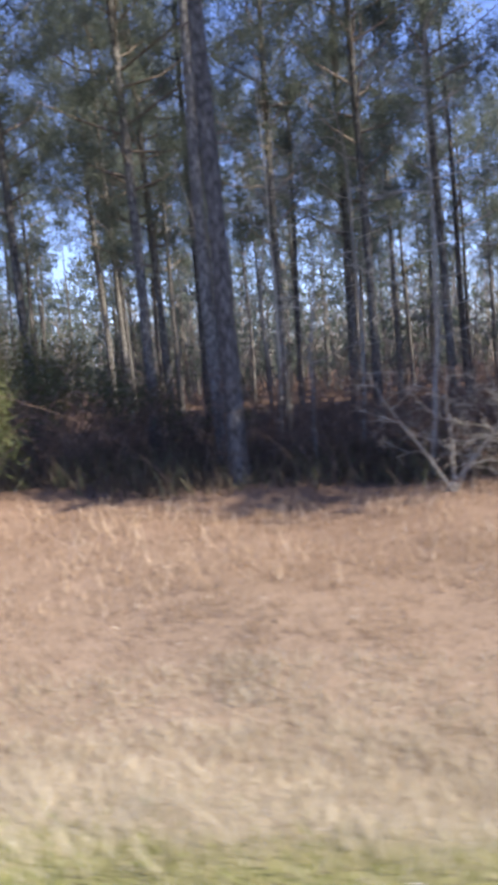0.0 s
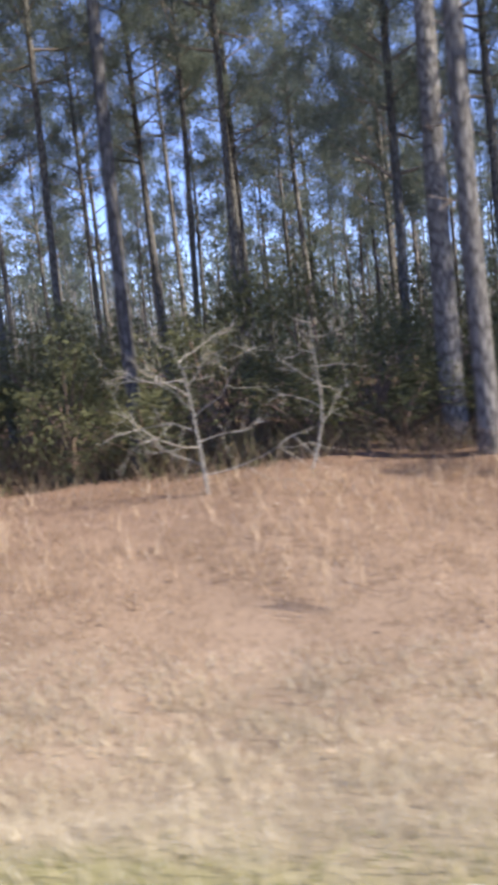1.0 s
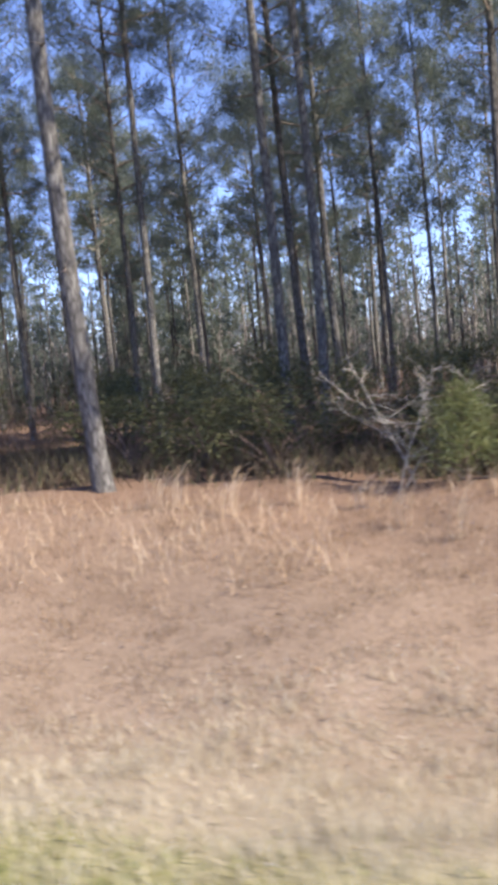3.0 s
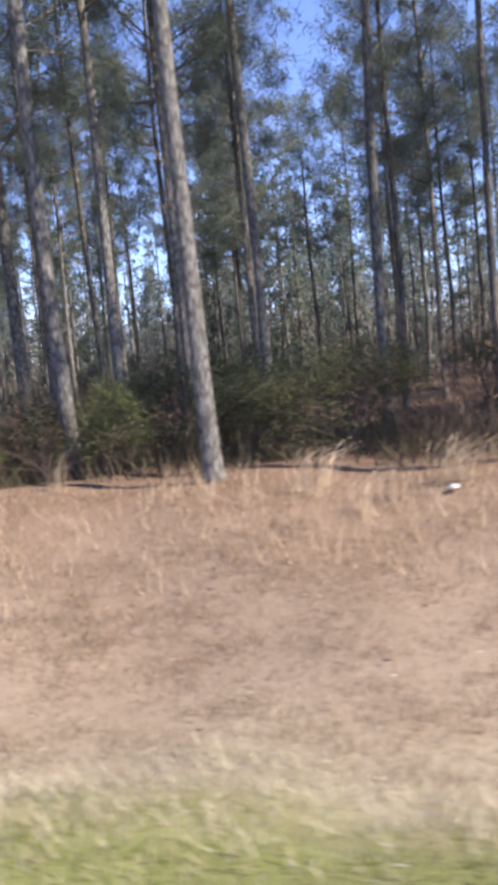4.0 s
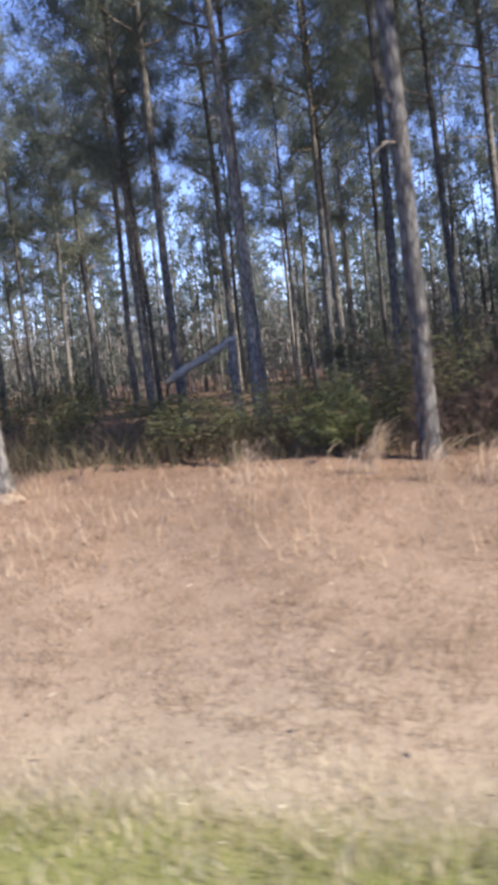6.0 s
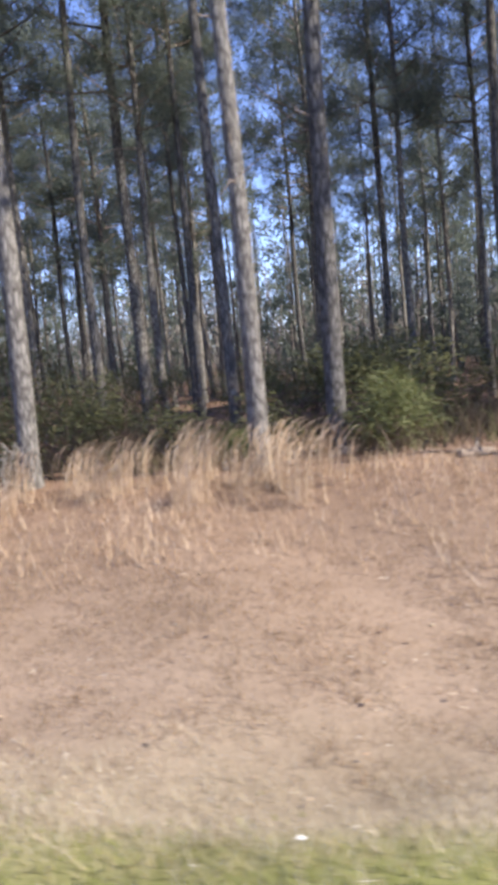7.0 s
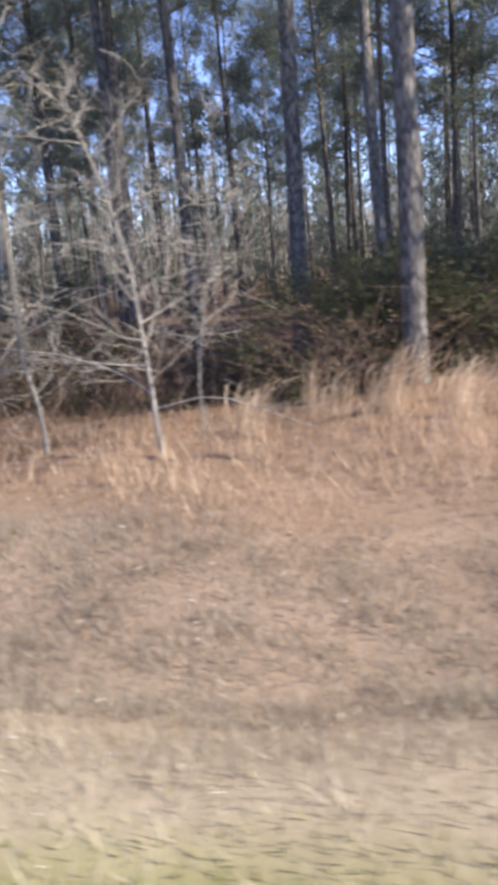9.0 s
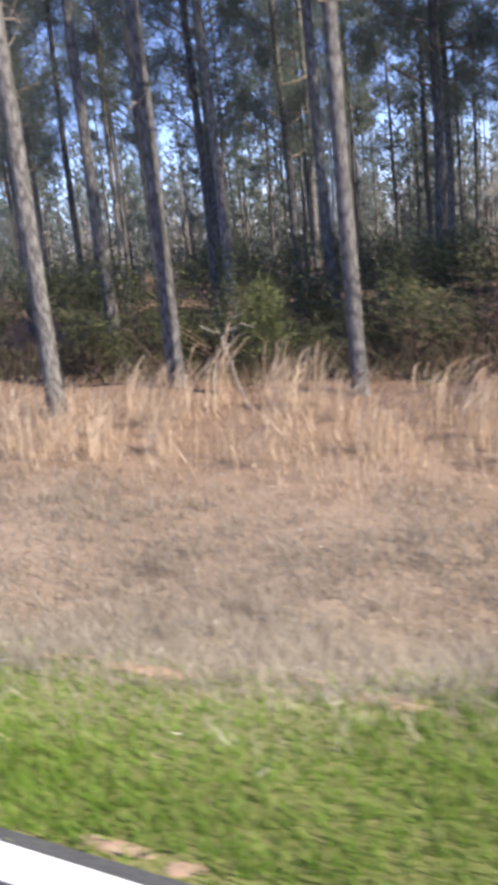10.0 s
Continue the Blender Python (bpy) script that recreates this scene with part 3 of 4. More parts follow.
pine_kinds = [pine(100 + k, H=15.5 + 0.4 * k, crown_from=(0.42, 0.5, 0.4, 0.46, 0.53, 0.44)[k]) for k in range(6)]
pine_kinds += [pine(140 + k, H=15.3 + 0.5 * k, crown_from=(0.38, 0.48, 0.43)[k], branches=32, clumps=4, tufts=7, needles=14, needle=(0.24, 0.019), thin_above=99) for k in range(3)]
pine_kinds += [pine(160 + k, H=15.5 + 0.5 * k, crown_from=(0.5, 0.54, 0.47)[k], branches=22, clumps=3, tufts=4, needles=10, needle=(0.5, 0.045), thin_above=99) for k in range(3)]
pine_kinds += [pine(180 + k, H=14.0 + k, crown_from=(0.27, 0.33)[k], branches=44) for k in range(2)]
placed = [False] * 14
tree_rng = random.Random(5)


def plant(x, y, dia, lean, label, group, kind_at):
    t = stand(pine_kinds[kind_at], x, y, dia, lean, tree_rng.uniform(0.92, 1.1), tree_rng.uniform(0, 360), not placed[kind_at])
    placed[kind_at] = True
    tagged(t, label, "pine tree", group)


def inner_kind(k, x, y):
    """Which of the grown pines stands here: finer ones nearer, low-crowned ones at both ends of the stretch."""
    if 12.5 < y < 27 and (x > -13 or x < -79) and k % 3:
        return 12 + k % 2
    return 9 + k % 3 if y < 13.5 else 6 + k % 3 if y > 30 else (k * 5 + 2) % 6


for k, (x, y, d, lean) in enumerate(EDGE_A + EDGE_B + EDGE_C + EDGE_SHADE):
    thick = "thick" if d > 0.26 else "slender"
    plant(x, y, d, lean, "tall %s pine with grey plated bark at the wood's edge" % thick, "pines along the edge of the wood", 9 + k % 3)
for k, (x, y, d) in enumerate(PINES_A + PINES_B + PINES_C + PINES_D + PINES_E):
    plant(x, y, min(max(d, 0.2), 0.33), tree_rng.uniform(-1.0, 1.4), "tall straight pine with a bare grey trunk inside the wood", "pines inside the wood", inner_kind(k, x, y))
# the rest of the stand, beyond and beside the pines that can be told apart
taken = [(x, y) for x, y, *_ in EDGE_SHADE + EDGE_A + EDGE_B + EDGE_C + PINES_A + PINES_B + PINES_C + PINES_D + PINES_E]
for k in range(96):
    for _ in range(40):
        x, y = tree_rng.uniform(-118, 25), tree_rng.uniform(31, 52)
        if (x < -98 or x > 6) and tree_rng.random() < 0.4:
            y = tree_rng.uniform(9, 30)
        if all((x - a) ** 2 + (y - b) ** 2 > 7 for a, b in taken):
            break
    taken.append((x, y))
    plant(x, y, tree_rng.uniform(0.19, 0.28), tree_rng.uniform(-1, 1.4), "tall straight pine with a bare grey trunk inside the wood", "pines inside the wood", tree_rng.randrange(6, 9))
# unseen pines added beside the start, where the wood goes on, to shade it
for k in range(30):
    for _ in range(40):
        x, y = tree_rng.uniform(2.5, 19), tree_rng.uniform(9, 30)
        if all((x - a) ** 2 + (y - b) ** 2 > 4 for a, b in taken):
            break
    taken.append((x, y))
    plant(x, y, tree_rng.uniform(0.22, 0.3), tree_rng.uniform(-1, 1.4), "tall straight pine with a bare grey trunk inside the wood", "pines inside the wood", tree_rng.randrange(6, 9))


FAR_BARK = bark_material("weathered_bark", (0.15, 0.14, 0.14), (0.27, 0.255, 0.25), 1.0, (0.32, 0.31, 0.3))


def far_woods():
    """Countless pines and bare trees deep in the wood, as one piece."""
    rng = np.random.default_rng(9)
    wood, nv, nf, start = Soup(), [], [], 0
    for k in range(760):
        y = 48 + 85 * rng.random() ** 1.3
        x = rng.uniform(-150 - y * 0.2, 40 + y * 0.2)
        h = rng.uniform(12, 17)
        z0 = gz(x, y)
        lean = rng.normal(size=2) * 0.25
        top = np.array([x + lean[0], y + lean[1], z0 + h])
        t = np.linspace(0, 1, 5)[:, None]
        wood.tube(np.array([x, y, z0 - 0.2]) * (1 - t) + top * t, np.linspace(0.13, 0.02, 5), 5)
        for q in range(60):
            s = 0.06 + 0.94 * rng.random() ** 1.35
            a = rng.uniform(0, 6.283)
            r = (2.3 * (1 - (s - 0.06) / 0.94) ** 0.8 + 0.35) * min(1.0, 0.6 + (s - 0.06) * 2.0) * rng.uniform(0.35, 1.0)
            at = np.array([x, y, z0]) * (1 - s) + top * s + np.array([math.cos(a) * r, math.sin(a) * r, 0.25 * r])
            start = tuft(nv, nf, start, at, np.array([0, 0, 0.4]), rng, *((16, 0.32, 0.065) if y < 75 else (10, 0.45, 0.095)))
    trunks = tagged(new("far_woods", wood.mesh("far_woods", BARK)), "bare grey trunks deep inside the pine wood", "woods", kind="stuff")
    crowns = tagged(new("far_crowns", fast_mesh("far_crowns", np.concatenate(nv), np.concatenate(nf), NEEDLES)), "blurred green crowns of pines deep inside the wood", "woods", kind="stuff")
    # grey leafless trees behind the pines
    thin = Soup()
    for k in range(3200):
        y = 50 + 90 * rng.random()
        x = rng.uniform(-160, 60)
        h = rng.uniform(4, 9.5)
        p = np.array([x, y, gz(x, y) - 0.1])
        d = np.array([rng.normal() * 0.12, rng.normal() * 0.12, 1.0])
        thin.tube(p + d * h * np.linspace(0, 1, 3)[:, None], [0.08, 0.05, 0.015], 3)
        for q in range(9):
            s = rng.uniform(0.25, 0.95)
            w = unit(np.array([rng.normal(), rng.normal(), 0.9])) * h * rng.uniform(0.12, 0.3)
            thin.tube(p + d * h * s + w * np.linspace(0, 1, 2)[:, None], [0.035, 0.012], 3)
    tagged(new("distant_thicket", thin.mesh("distant_thicket", FAR_BARK)), "grey leafless trees far behind the pines", "woods", kind="stuff")


far_woods()


# ---- undergrowth ----
def leaf_cloud(rng, count, size, shape):
    """Small folded leaves spread through lobes of a bush; shape gives a point for each leaf."""
    c = shape(count)
    d = rng.normal(size=(count, 3))
    d /= np.linalg.norm(d, axis=1)[:, None]
    e = np.cross(d, rng.normal(size=(count, 3)))
    e /= np.linalg.norm(e, axis=1)[:, None]
    s = size * rng.uniform(0.6, 1.3, (count, 1))
    v = np.stack([c - d * s, c + e * s * 0.5, c + d * s * 0.9], 1).reshape(-1, 3)
    return v, np.arange(len(v)).reshape(-1, 3)


def evergreen_bush(seed, height=1.7, spread=1.0, mat=None, count=2500, leaf=0.04, name="evergreen_bush"):
    rng = np.random.default_rng(seed)
    root = new(name)
    lobes = []
    stems = Soup()
    for k in range(11):
        a, r = rng.uniform(0, 6.283), spread * math.sqrt(rng.random()) * 0.8
        z = height * rng.uniform(0.25, 0.86) * (1 - 0.25 * r / spread)
        lobes.append((r * math.cos(a), r * math.sin(a), z, rng.uniform(0.22, 0.42) * spread))
        t = np.linspace(0, 1, 5)[:, None]
        tip = np.array([lobes[-1][0], lobes[-1][1], z])
        stems.tube(tip * t * np.array([1, 1, 0]) * t + np.array([0, 0, z]) * t + np.array([0, 0, -0.05]), np.linspace(0.022, 0.006, 5), 4)
    lobes = np.array(lobes)

    def shape(n):
        pick = lobes[rng.integers(0, len(lobes), n)]
        d = rng.normal(size=(n, 3))
        d /= np.linalg.norm(d, axis=1)[:, None]
        p = pick[:, :3] + d * pick[:, 3:4] * rng.random((n, 1)) ** 0.45 * np.array([1, 1, 1.15])
        p[:, 2] = np.abs(p[:, 2])
        return p

    v, f = leaf_cloud(rng, count, leaf, shape)
    part("woody_core", stems.mesh("woody_core", TWIG), root)
    part("foliage", fast_mesh("foliage", v, f, mat or EVERGREEN), root)
    return root


def twig_thicket(seed, height=1.8, spread=1.0, stems=24, mat=None, name="bare_thicket", leaves=0):
    rng = np.random.default_rng(seed)
    root = new(name)
    tips = []
    s = Soup()
    for clump in range(4):
        for k in range(stems // 4):
            a, r = rng.uniform(0, 1.57) + clump * 1.57, spread * 0.7 * math.sqrt(rng.random())
            p = np.array([r * math.cos(a), r * math.sin(a), -0.03])
            d = np.array([rng.normal() * 0.35, rng.normal() * 0.35, 1.0])
            h = height * rng.uniform(0.45, 1.05)
            t = np.linspace(0, 1, 5)[:, None]
            bend = np.array([rng.normal() * 0.3, rng.normal() * 0.3, -0.12])
            s.tube(p + d * h * t + bend * h * t ** 2, np.linspace(0.006, 0.002, 5), 3)
            for q in range(4):
                tt = rng.uniform(0.25, 0.95)
                st = p + d * h * tt + bend * h * tt ** 2
                w = unit(np.array([rng.normal(), rng.normal(), 0.35])) * rng.uniform(0.15, 0.5)
                s.tube(st + w * np.linspace(0, 1, 3)[:, None], [0.0035, 0.0025, 0.0015], 3)
                tips.append(st + w)
    part("twig_mass", s.mesh("twig_mass", mat or TWIG), root, kind="stuff")
    if leaves:
        tips = np.array(tips)
        v, f = leaf_cloud(rng, leaves, 0.045, lambda n: tips[rng.integers(0, len(tips), n)] + rng.normal(size=(n, 3)) * 0.1)
        part("dry_leaves", fast_mesh("dry_leaves", v, f, BROWN_LEAVES), root)
    return root


def scatter(template, spots, label, category, group):
    for k, (x, y, s, h, turn) in enumerate(spots):
        m = pose(x, y, gz(x, y) - 0.02, 0, 0, turn) @ Matrix.Diagonal((s, s, h, 1))
        if k == 0:
            template.matrix_basis = m
            ob = template
        else:
            ob = copy_thing(template, m)
            ob.scale = m.to_scale()
        tagged(ob, label, category, group)


bush_rng = random.Random(21)
evergreens = [evergreen_bush(40 + k, 1.6, 1.0) for k in range(4)]
spots = [[] for _ in range(4)]
x = 4.0
while x > -104:
    for row, (y0, y1, h0, h1) in enumerate(((9.7, 11.0, 0.6, 0.95), (11.3, 14.0, 0.85, 1.25), (15, 21, 1.0, 1.5))):
        brown = (-9 < x < 4) or (-57 < x < -44) or (-80 < x < -77)
        if bush_rng.random() < (0.1 if x > -9 else 0.65 if brown else 0.88):
            if -61.3 < x < -57.6 and row:
                continue
            spots[bush_rng.randrange(4)].append((x + bush_rng.uniform(-0.7, 0.7), bush_rng.uniform(y0, y1), bush_rng.uniform(1.0, 1.5), bush_rng.uniform(h0, h1), bush_rng.uniform(0, 360)))
    x -= 1.45
for t, s in zip(evergreens, spots):
    scatter(t, s, "dense dark green evergreen bush under the pines", "bush", "evergreen bushes under the pines")
thickets = [twig_thicket(60 + k, 1.7, 1.0) for k in range(3)]
spots = [[] for _ in range(3)]
x = 5.0
while x > -104:
    brown = (-10 < x < 5) or (-57 < x < -43) or (-82 < x < -76)
    for y0, y1 in ((9.2, 10.6), (10.8, 13.5), (14, 19)):
        for _ in range(2 if x > -10 or -57 < x < -43 else 1 if bush_rng.random() < (0.75 if brown else 0.2) else 0):
            spots[bush_rng.randrange(3)].append((x + bush_rng.uniform(-0.6, 0.6), bush_rng.uniform(y0, y1), bush_rng.uniform(1.0, 1.6), bush_rng.uniform(0.65, 1.25), bush_rng.uniform(0, 360)))
    x -= 1.3
for t, s in zip(thickets, spots):
    scatter(t, s, "leafless brown thicket of thin twigs", "thicket", "bare thickets under the pines")

# taller evergreens that stand out
tall_spots = [(-77.4, 9.9, 1.4, 1.1, 20), (-76.2, 10.2, 1.4, 1.2, 140), (-13.5, 14, 1.6, 2.2, 15), (-11.0, 15, 1.6, 2.1, 75), (-15.5, 16, 1.8, 2.3, 190), (-9.6, 13.6, 1.4, 1.7, 260), (-18.2, 15, 1.6, 2.0, 300), (-69.3, 12.0, 1.1, 1.95, 40), (-16.9, 10.9, 1.5, 1.75, 80), (-15.0, 11.6, 1.5, 1.5, 10), (-12.6, 11.4, 1.3, 1.35, 200), (-26.9, 11.6, 1.4, 1.3, 120), (-86.1, 11.5, 1.6, 1.25, 0),
              (-83.0, 11.4, 1.5, 1.2, 60), (-88.5, 11.0, 1.6, 1.3, 90), (-74.9, 11.2, 1.5, 1.15, 30), (-73.0, 11.4, 1.4, 1.2, 150), (-18.9, 11.2, 1.4, 1.2, 250), (-63.2, 11.0, 1.5, 1.05, 75)]
scatter(evergreen_bush(71, 1.6, 1.0), tall_spots, "tall dark evergreen bush with glossy leaves", "bush", "tall evergreens under the pines")


def young_pine(seed, h=1.0):
    rng = np.random.default_rng(seed)
    root = new("young_pine")
    s, nv, nf, start = Soup(), [], [], 0
    s.tube(np.array([[0, 0, -0.05], [0.01, 0, h * 0.5], [0, 0.01, h]]), [0.022, 0.014, 0.005], 6)
    part("trunk", s.mesh("trunk", TWIG), root)
    w = Soup()
    for k in range(26):
        z = h * (0.12 + 0.86 * (k + rng.random()) / 26)
        a = k * 2.4
        ln = 0.45 * h * (1.05 - z / h) + 0.08
        way = np.array([math.cos(a), math.sin(a), 0.5])
        w.tube(np.array([0, 0, z]) + way * ln * np.linspace(0, 1, 3)[:, None], [0.007, 0.005, 0.003], 4)
        for q in (0.45, 0.75, 1.0):
            start = tuft(nv, nf, start, np.array([0, 0, z]) + way * ln * q, way * 0.6, rng, 22, 0.17, 0.008)
    part("crown_wood", w.mesh("crown_wood", TWIG), root, kind="stuff")
    part("foliage", fast_mesh("foliage", np.concatenate(nv), np.concatenate(nf), YOUNG_NEEDLES), root)
    return root


young_spots = [(-7.85, 8.5, 0.8, 1.6, 0), (-21.76, 8.0, 0.5, 0.85, 30), (-30.4, 8.4, 0.8, 0.95, 60), (-29.4, 8.7, 0.7, 0.6, 10), (-44.6, 9.3, 0.8, 0.8, 200), (-42.8, 9.7, 1.0, 1.05, 70), (-73.3, 9.7, 1.1, 0.95, 50),
               (-71.7, 9.9, 1.1, 0.9, 140), (-63.2, 9.5, 1.0, 0.85, 20), (-64.9, 8.9, 0.6, 0.35, 90), (-24.4, 8.9, 0.85, 1.0, 160), (-56.6, 9.2, 0.9, 0.75, 0), (-74.9, 10.2, 1.1, 1.2, 130), (-53.9, 9.6, 1.0, 1.0, 180),
               (-85.6, 10.0, 0.8, 1.1, 220), (-47.4, 9.9, 0.8, 0.7, 15)]
scatter(young_pine(81), young_spots, "young yellow-green pine sapling at the wood's edge", "young pine", "young pines at the wood's edge")
rust_spots = [(-38.7, 9.4, 0.95, 1.0, 0), (-37.4, 10.2, 0.8, 0.85, 120), (-2.3, 8.5, 0.9, 0.7, 40), (-80.9, 8.6, 1.0, 0.7, 90), (-79.4, 8.8, 0.9, 0.6, 10), (-12.0, 8.1, 0.5, 0.28, 70), (-11.0, 7.9, 0.45, 0.24, 200), (-76.9, 8.6, 0.9, 0.6, 210), (-82.0, 8.2, 1.0, 0.6, 60)]
scatter(twig_thicket(91, 2.3, 1.0, 40, leaves=900, name="leafy_thicket"), rust_spots, "thicket that still holds its rusty dry leaves", "thicket", "thickets with dry leaves")


# ---- bare saplings and shrubs ----
def wander(rng, start, way, length, n=7, jitter=0.18, rise=0.0):
    pts = [np.array(start, float)]
    d = unit(np.array(way, float))
    for k in range(n - 1):
        d = unit(d + rng.normal(size=3) * jitter + np.array([0, 0, rise]))
        pts.append(pts[-1] + d * length / (n - 1))
    return np.array(pts)


def bare_sapling(name, x, y, height, seed, label, category="sapling", stems=((0, 0),), limbs=10, limb_len=0.8, rise=0.1, low=0.25, thick=0.02, mat=None, leaves=0, leaf_mat=None, twigs=5):
    """Leafless stems with limbs that spread and carry fine twigs."""
    rng = np.random.default_rng(seed)
    root = new(name)
    root.location = (x, y, gz(x, y))
    tips = []
    for lx, ly in stems:
        line = wander(rng, (rng.normal() * 0.05 * (len(stems) > 1), rng.normal() * 0.04 * (len(stems) > 1), -0.06), (lx, ly, 1.0), height * rng.uniform(0.85, 1.05), 10, 0.07, 0.03)
        s = Soup()
        s.tube(line, np.linspace(thick, thick * 0.25, 10), 7)
        part("stem", s.mesh("stem", mat or GREY_BARK), root)
        for k in range(limbs):
            u = low + (0.97 - low) * (k + rng.random()) / limbs
            at = np.array([np.interp(u * 9, np.arange(10), line[:, c]) for c in range(3)])
            a = k * 2.4 + rng.normal() * 0.4
            way = np.array([math.cos(a), 0.7 * math.sin(a), rng.uniform(0.0, 0.35) + rise])
            ln = limb_len * (1.15 - 0.75 * u) * rng.uniform(0.55, 1.15)
            limb = Soup()
            path = wander(rng, at, way, ln, 7, 0.22, rise * 0.15)
            limb.tube(path, np.linspace(min(thick * 0.33, 0.0085), 0.0026, 7), 5)
            limb_ob = part("limb", limb.mesh("limb", mat or GREY_BARK), root)
            spray = Soup()
            for q in range(twigs):
                p = path[rng.integers(1, 7)]
                tw = wander(rng, p, unit(path[-1] - path[0]) + rng.normal(size=3) * 0.6, ln * rng.uniform(0.25, 0.55), 5, 0.25, 0.03)
                spray.tube(tw, np.linspace(0.0037, 0.0018, 5), 3)
                tips.append(tw[-1])
                tips.append(tw[2])
                for w in range(2):
                    t2 = wander(rng, tw[rng.integers(1, 4)], unit(tw[-1] - tw[0]) + rng.normal(size=3) * 0.7, ln * rng.uniform(0.1, 0.25), 4, 0.25, 0.03)
                    spray.tube(t2, np.linspace(0.0026, 0.0014, 4), 3)
            part("twig_spray", spray.mesh("twig_spray", mat or GREY_BARK), limb_ob, kind="stuff")
    if leaves:
        tp = np.array(tips)
        v, f = leaf_cloud(rng, leaves, 0.022, lambda n: tp[rng.integers(0, len(tp), n)] + rng.normal(size=(n, 3)) * 0.05)
        part("foliage", fast_mesh("foliage", v, f, leaf_mat or PALE_LEAVES), root)
    return tagged(root, label, category)


PALE_LEAVES = island_material("pale_dry_leaves", [(0.0, (0.24, 0.192, 0.08)), (1.0, (0.4, 0.336, 0.16))], 0.8, 0.2, 0.3, 1.5)
bare_sapling("bare_sapling", -14.2, 7.5, 1.75, 1, "white-barked sapling with level bare limbs beside the pines", limbs=13, limb_len=1.35, rise=0.0, low=0.15, thick=0.019, leaves=160)
bare_sapling("bare_sapling", -78.6, 7.0, 3.3, 7, "pale bare sapling with wide spreading limbs", limbs=30, limb_len=1.55, rise=0.2, low=0.14, thick=0.024, twigs=11)
bare_sapling("bare_sapling", -78.3, 7.3, 2.9, 8, "slim grey bare sapling beside the spreading one", limbs=16, limb_len=1.2, rise=0.35, low=0.3, thick=0.01, twigs=9, stems=((0.12, 0),))
bare_sapling("bare_sapling", -79.95, 7.5, 4.8, 3, "tall white-barked sapling with a few yellowed leaves", limbs=20, limb_len=1.3, rise=0.4, low=0.12, thick=0.024, leaves=320, twigs=6)
bare_sapling("bare_sapling", -81.2, 8.2, 4.6, 31, "tall thin grey sapling behind the shrubs", limbs=16, limb_len=1.2, rise=0.2, low=0.2, thick=0.019, twigs=7)
bare_sapling("bare_shrub", -81.0, 7.5, 2.1, 4, "bare shrub of many arching grey stems with dry leaves", "shrub", stems=((-0.5, 0), (-0.25, 0.2), (0.1, 0), (0.35, 0.1), (-0.8, 0.1), (0.7, 0)), limbs=8, limb_len=0.95, rise=0.1, low=0.2, thick=0.016, leaves=260, leaf_mat=BROWN_LEAVES)
bare_sapling("bare_shrub", -60.9, 7.65, 1.35, 5, "bare white-stemmed shrub beside a pine's foot", "shrub", stems=((-0.35, 0), (-0.2, 0.1), (-0.6, 0), (0.0, 0), (-0.9, 0.1)), limbs=7, limb_len=0.6, rise=0.1, low=0.25, thick=0.011)
bare_sapling("bare_sapling", -60.55, 7.85, 1.75, 6, "thin straight white sapling beside a pine's foot", stems=((-0.05, 0),), limbs=9, limb_len=0.4, rise=0.1, low=0.2, thick=0.011)
bare_sapling("bare_shrub", -70.5, 7.5, 1.35, 17, "bare white shrub with stiff spreading limbs", "shrub", stems=((-0.06, 0),), limbs=15, limb_len=1.15, rise=0.18, low=0.12, thick=0.016, twigs=6)
bare_sapling("fallen_shrub", -69.3, 7.45, 1.1, 18, "low tangle of bent grey stems on the bank", "shrub", stems=((1.6, 0), (1.2, 0.2), (0.9, -0.1), (-0.7, 0), (2.2, 0.1)), limbs=8, limb_len=0.6, rise=-0.05, low=0.1, thick=0.008, twigs=6)
bare_sapling("bare_sapling", -23.05, 8.3, 1.9, 19, "small pale bare sapling behind the tall grass", stems=((0.02, 0),), limbs=13, limb_len=0.8, rise=0.06, low=0.3, thick=0.012, leaves=60)
bare_sapling("bare_shrub", -2.7, 8.2, 1.5, 20, "twiggy pale shrub with a few dry leaves", "shrub", stems=((0, 0), (0.5, 0), (-0.5, 0.1), (0.9, 0)), limbs=9, limb_len=0.85, rise=0.15, low=0.2, thick=0.013, leaves=260, leaf_mat=BROWN_LEAVES)
bare_sapling("bare_sapling", -2.9, 9.6, 5.2, 21, "pale leafless sapling with level twigs at the wood's edge", limbs=24, limb_len=1.4, rise=0.05, low=0.3, thick=0.032, twigs=7)
bare_sapling("bare_sapling", -4.3, 10.6, 5.4, 22, "pale leafless sapling with level twigs inside the wood", limbs=20, limb_len=1.3, rise=0.1, low=0.3, thick=0.028, twigs=6)
for x, y, h, k in ((-6.05, 18.2, 7.8, 41), (-5.6, 16.4, 7.2, 42), (-7.0, 17.3, 7.0, 43), (-3.9, 15.2, 7.4, 44)):
    bare_sapling("bare_sapling", x, y, h, k, "tall slim pale sapling with level twigs among the pines", limbs=24, limb_len=1.5, rise=0.0, low=0.3, thick=0.045, twigs=6)
bare_sapling("dead_snag", -87.5, 21.3, 6.6, 45, "thin barkless white dead stem among the pines", "dead tree", limbs=7, limb_len=0.5, rise=0.3, low=0.5, thick=0.055, twigs=3, mat=WHITE_WOOD)
bare_sapling("bare_shrub", -67.55, 8.45, 0.75, 23, "small bare shrub at a pine's foot", "shrub", stems=((-0.3, 0), (0.3, 0), (0.0, 0)), limbs=6, limb_len=0.35, rise=0.2, low=0.2, thick=0.01)
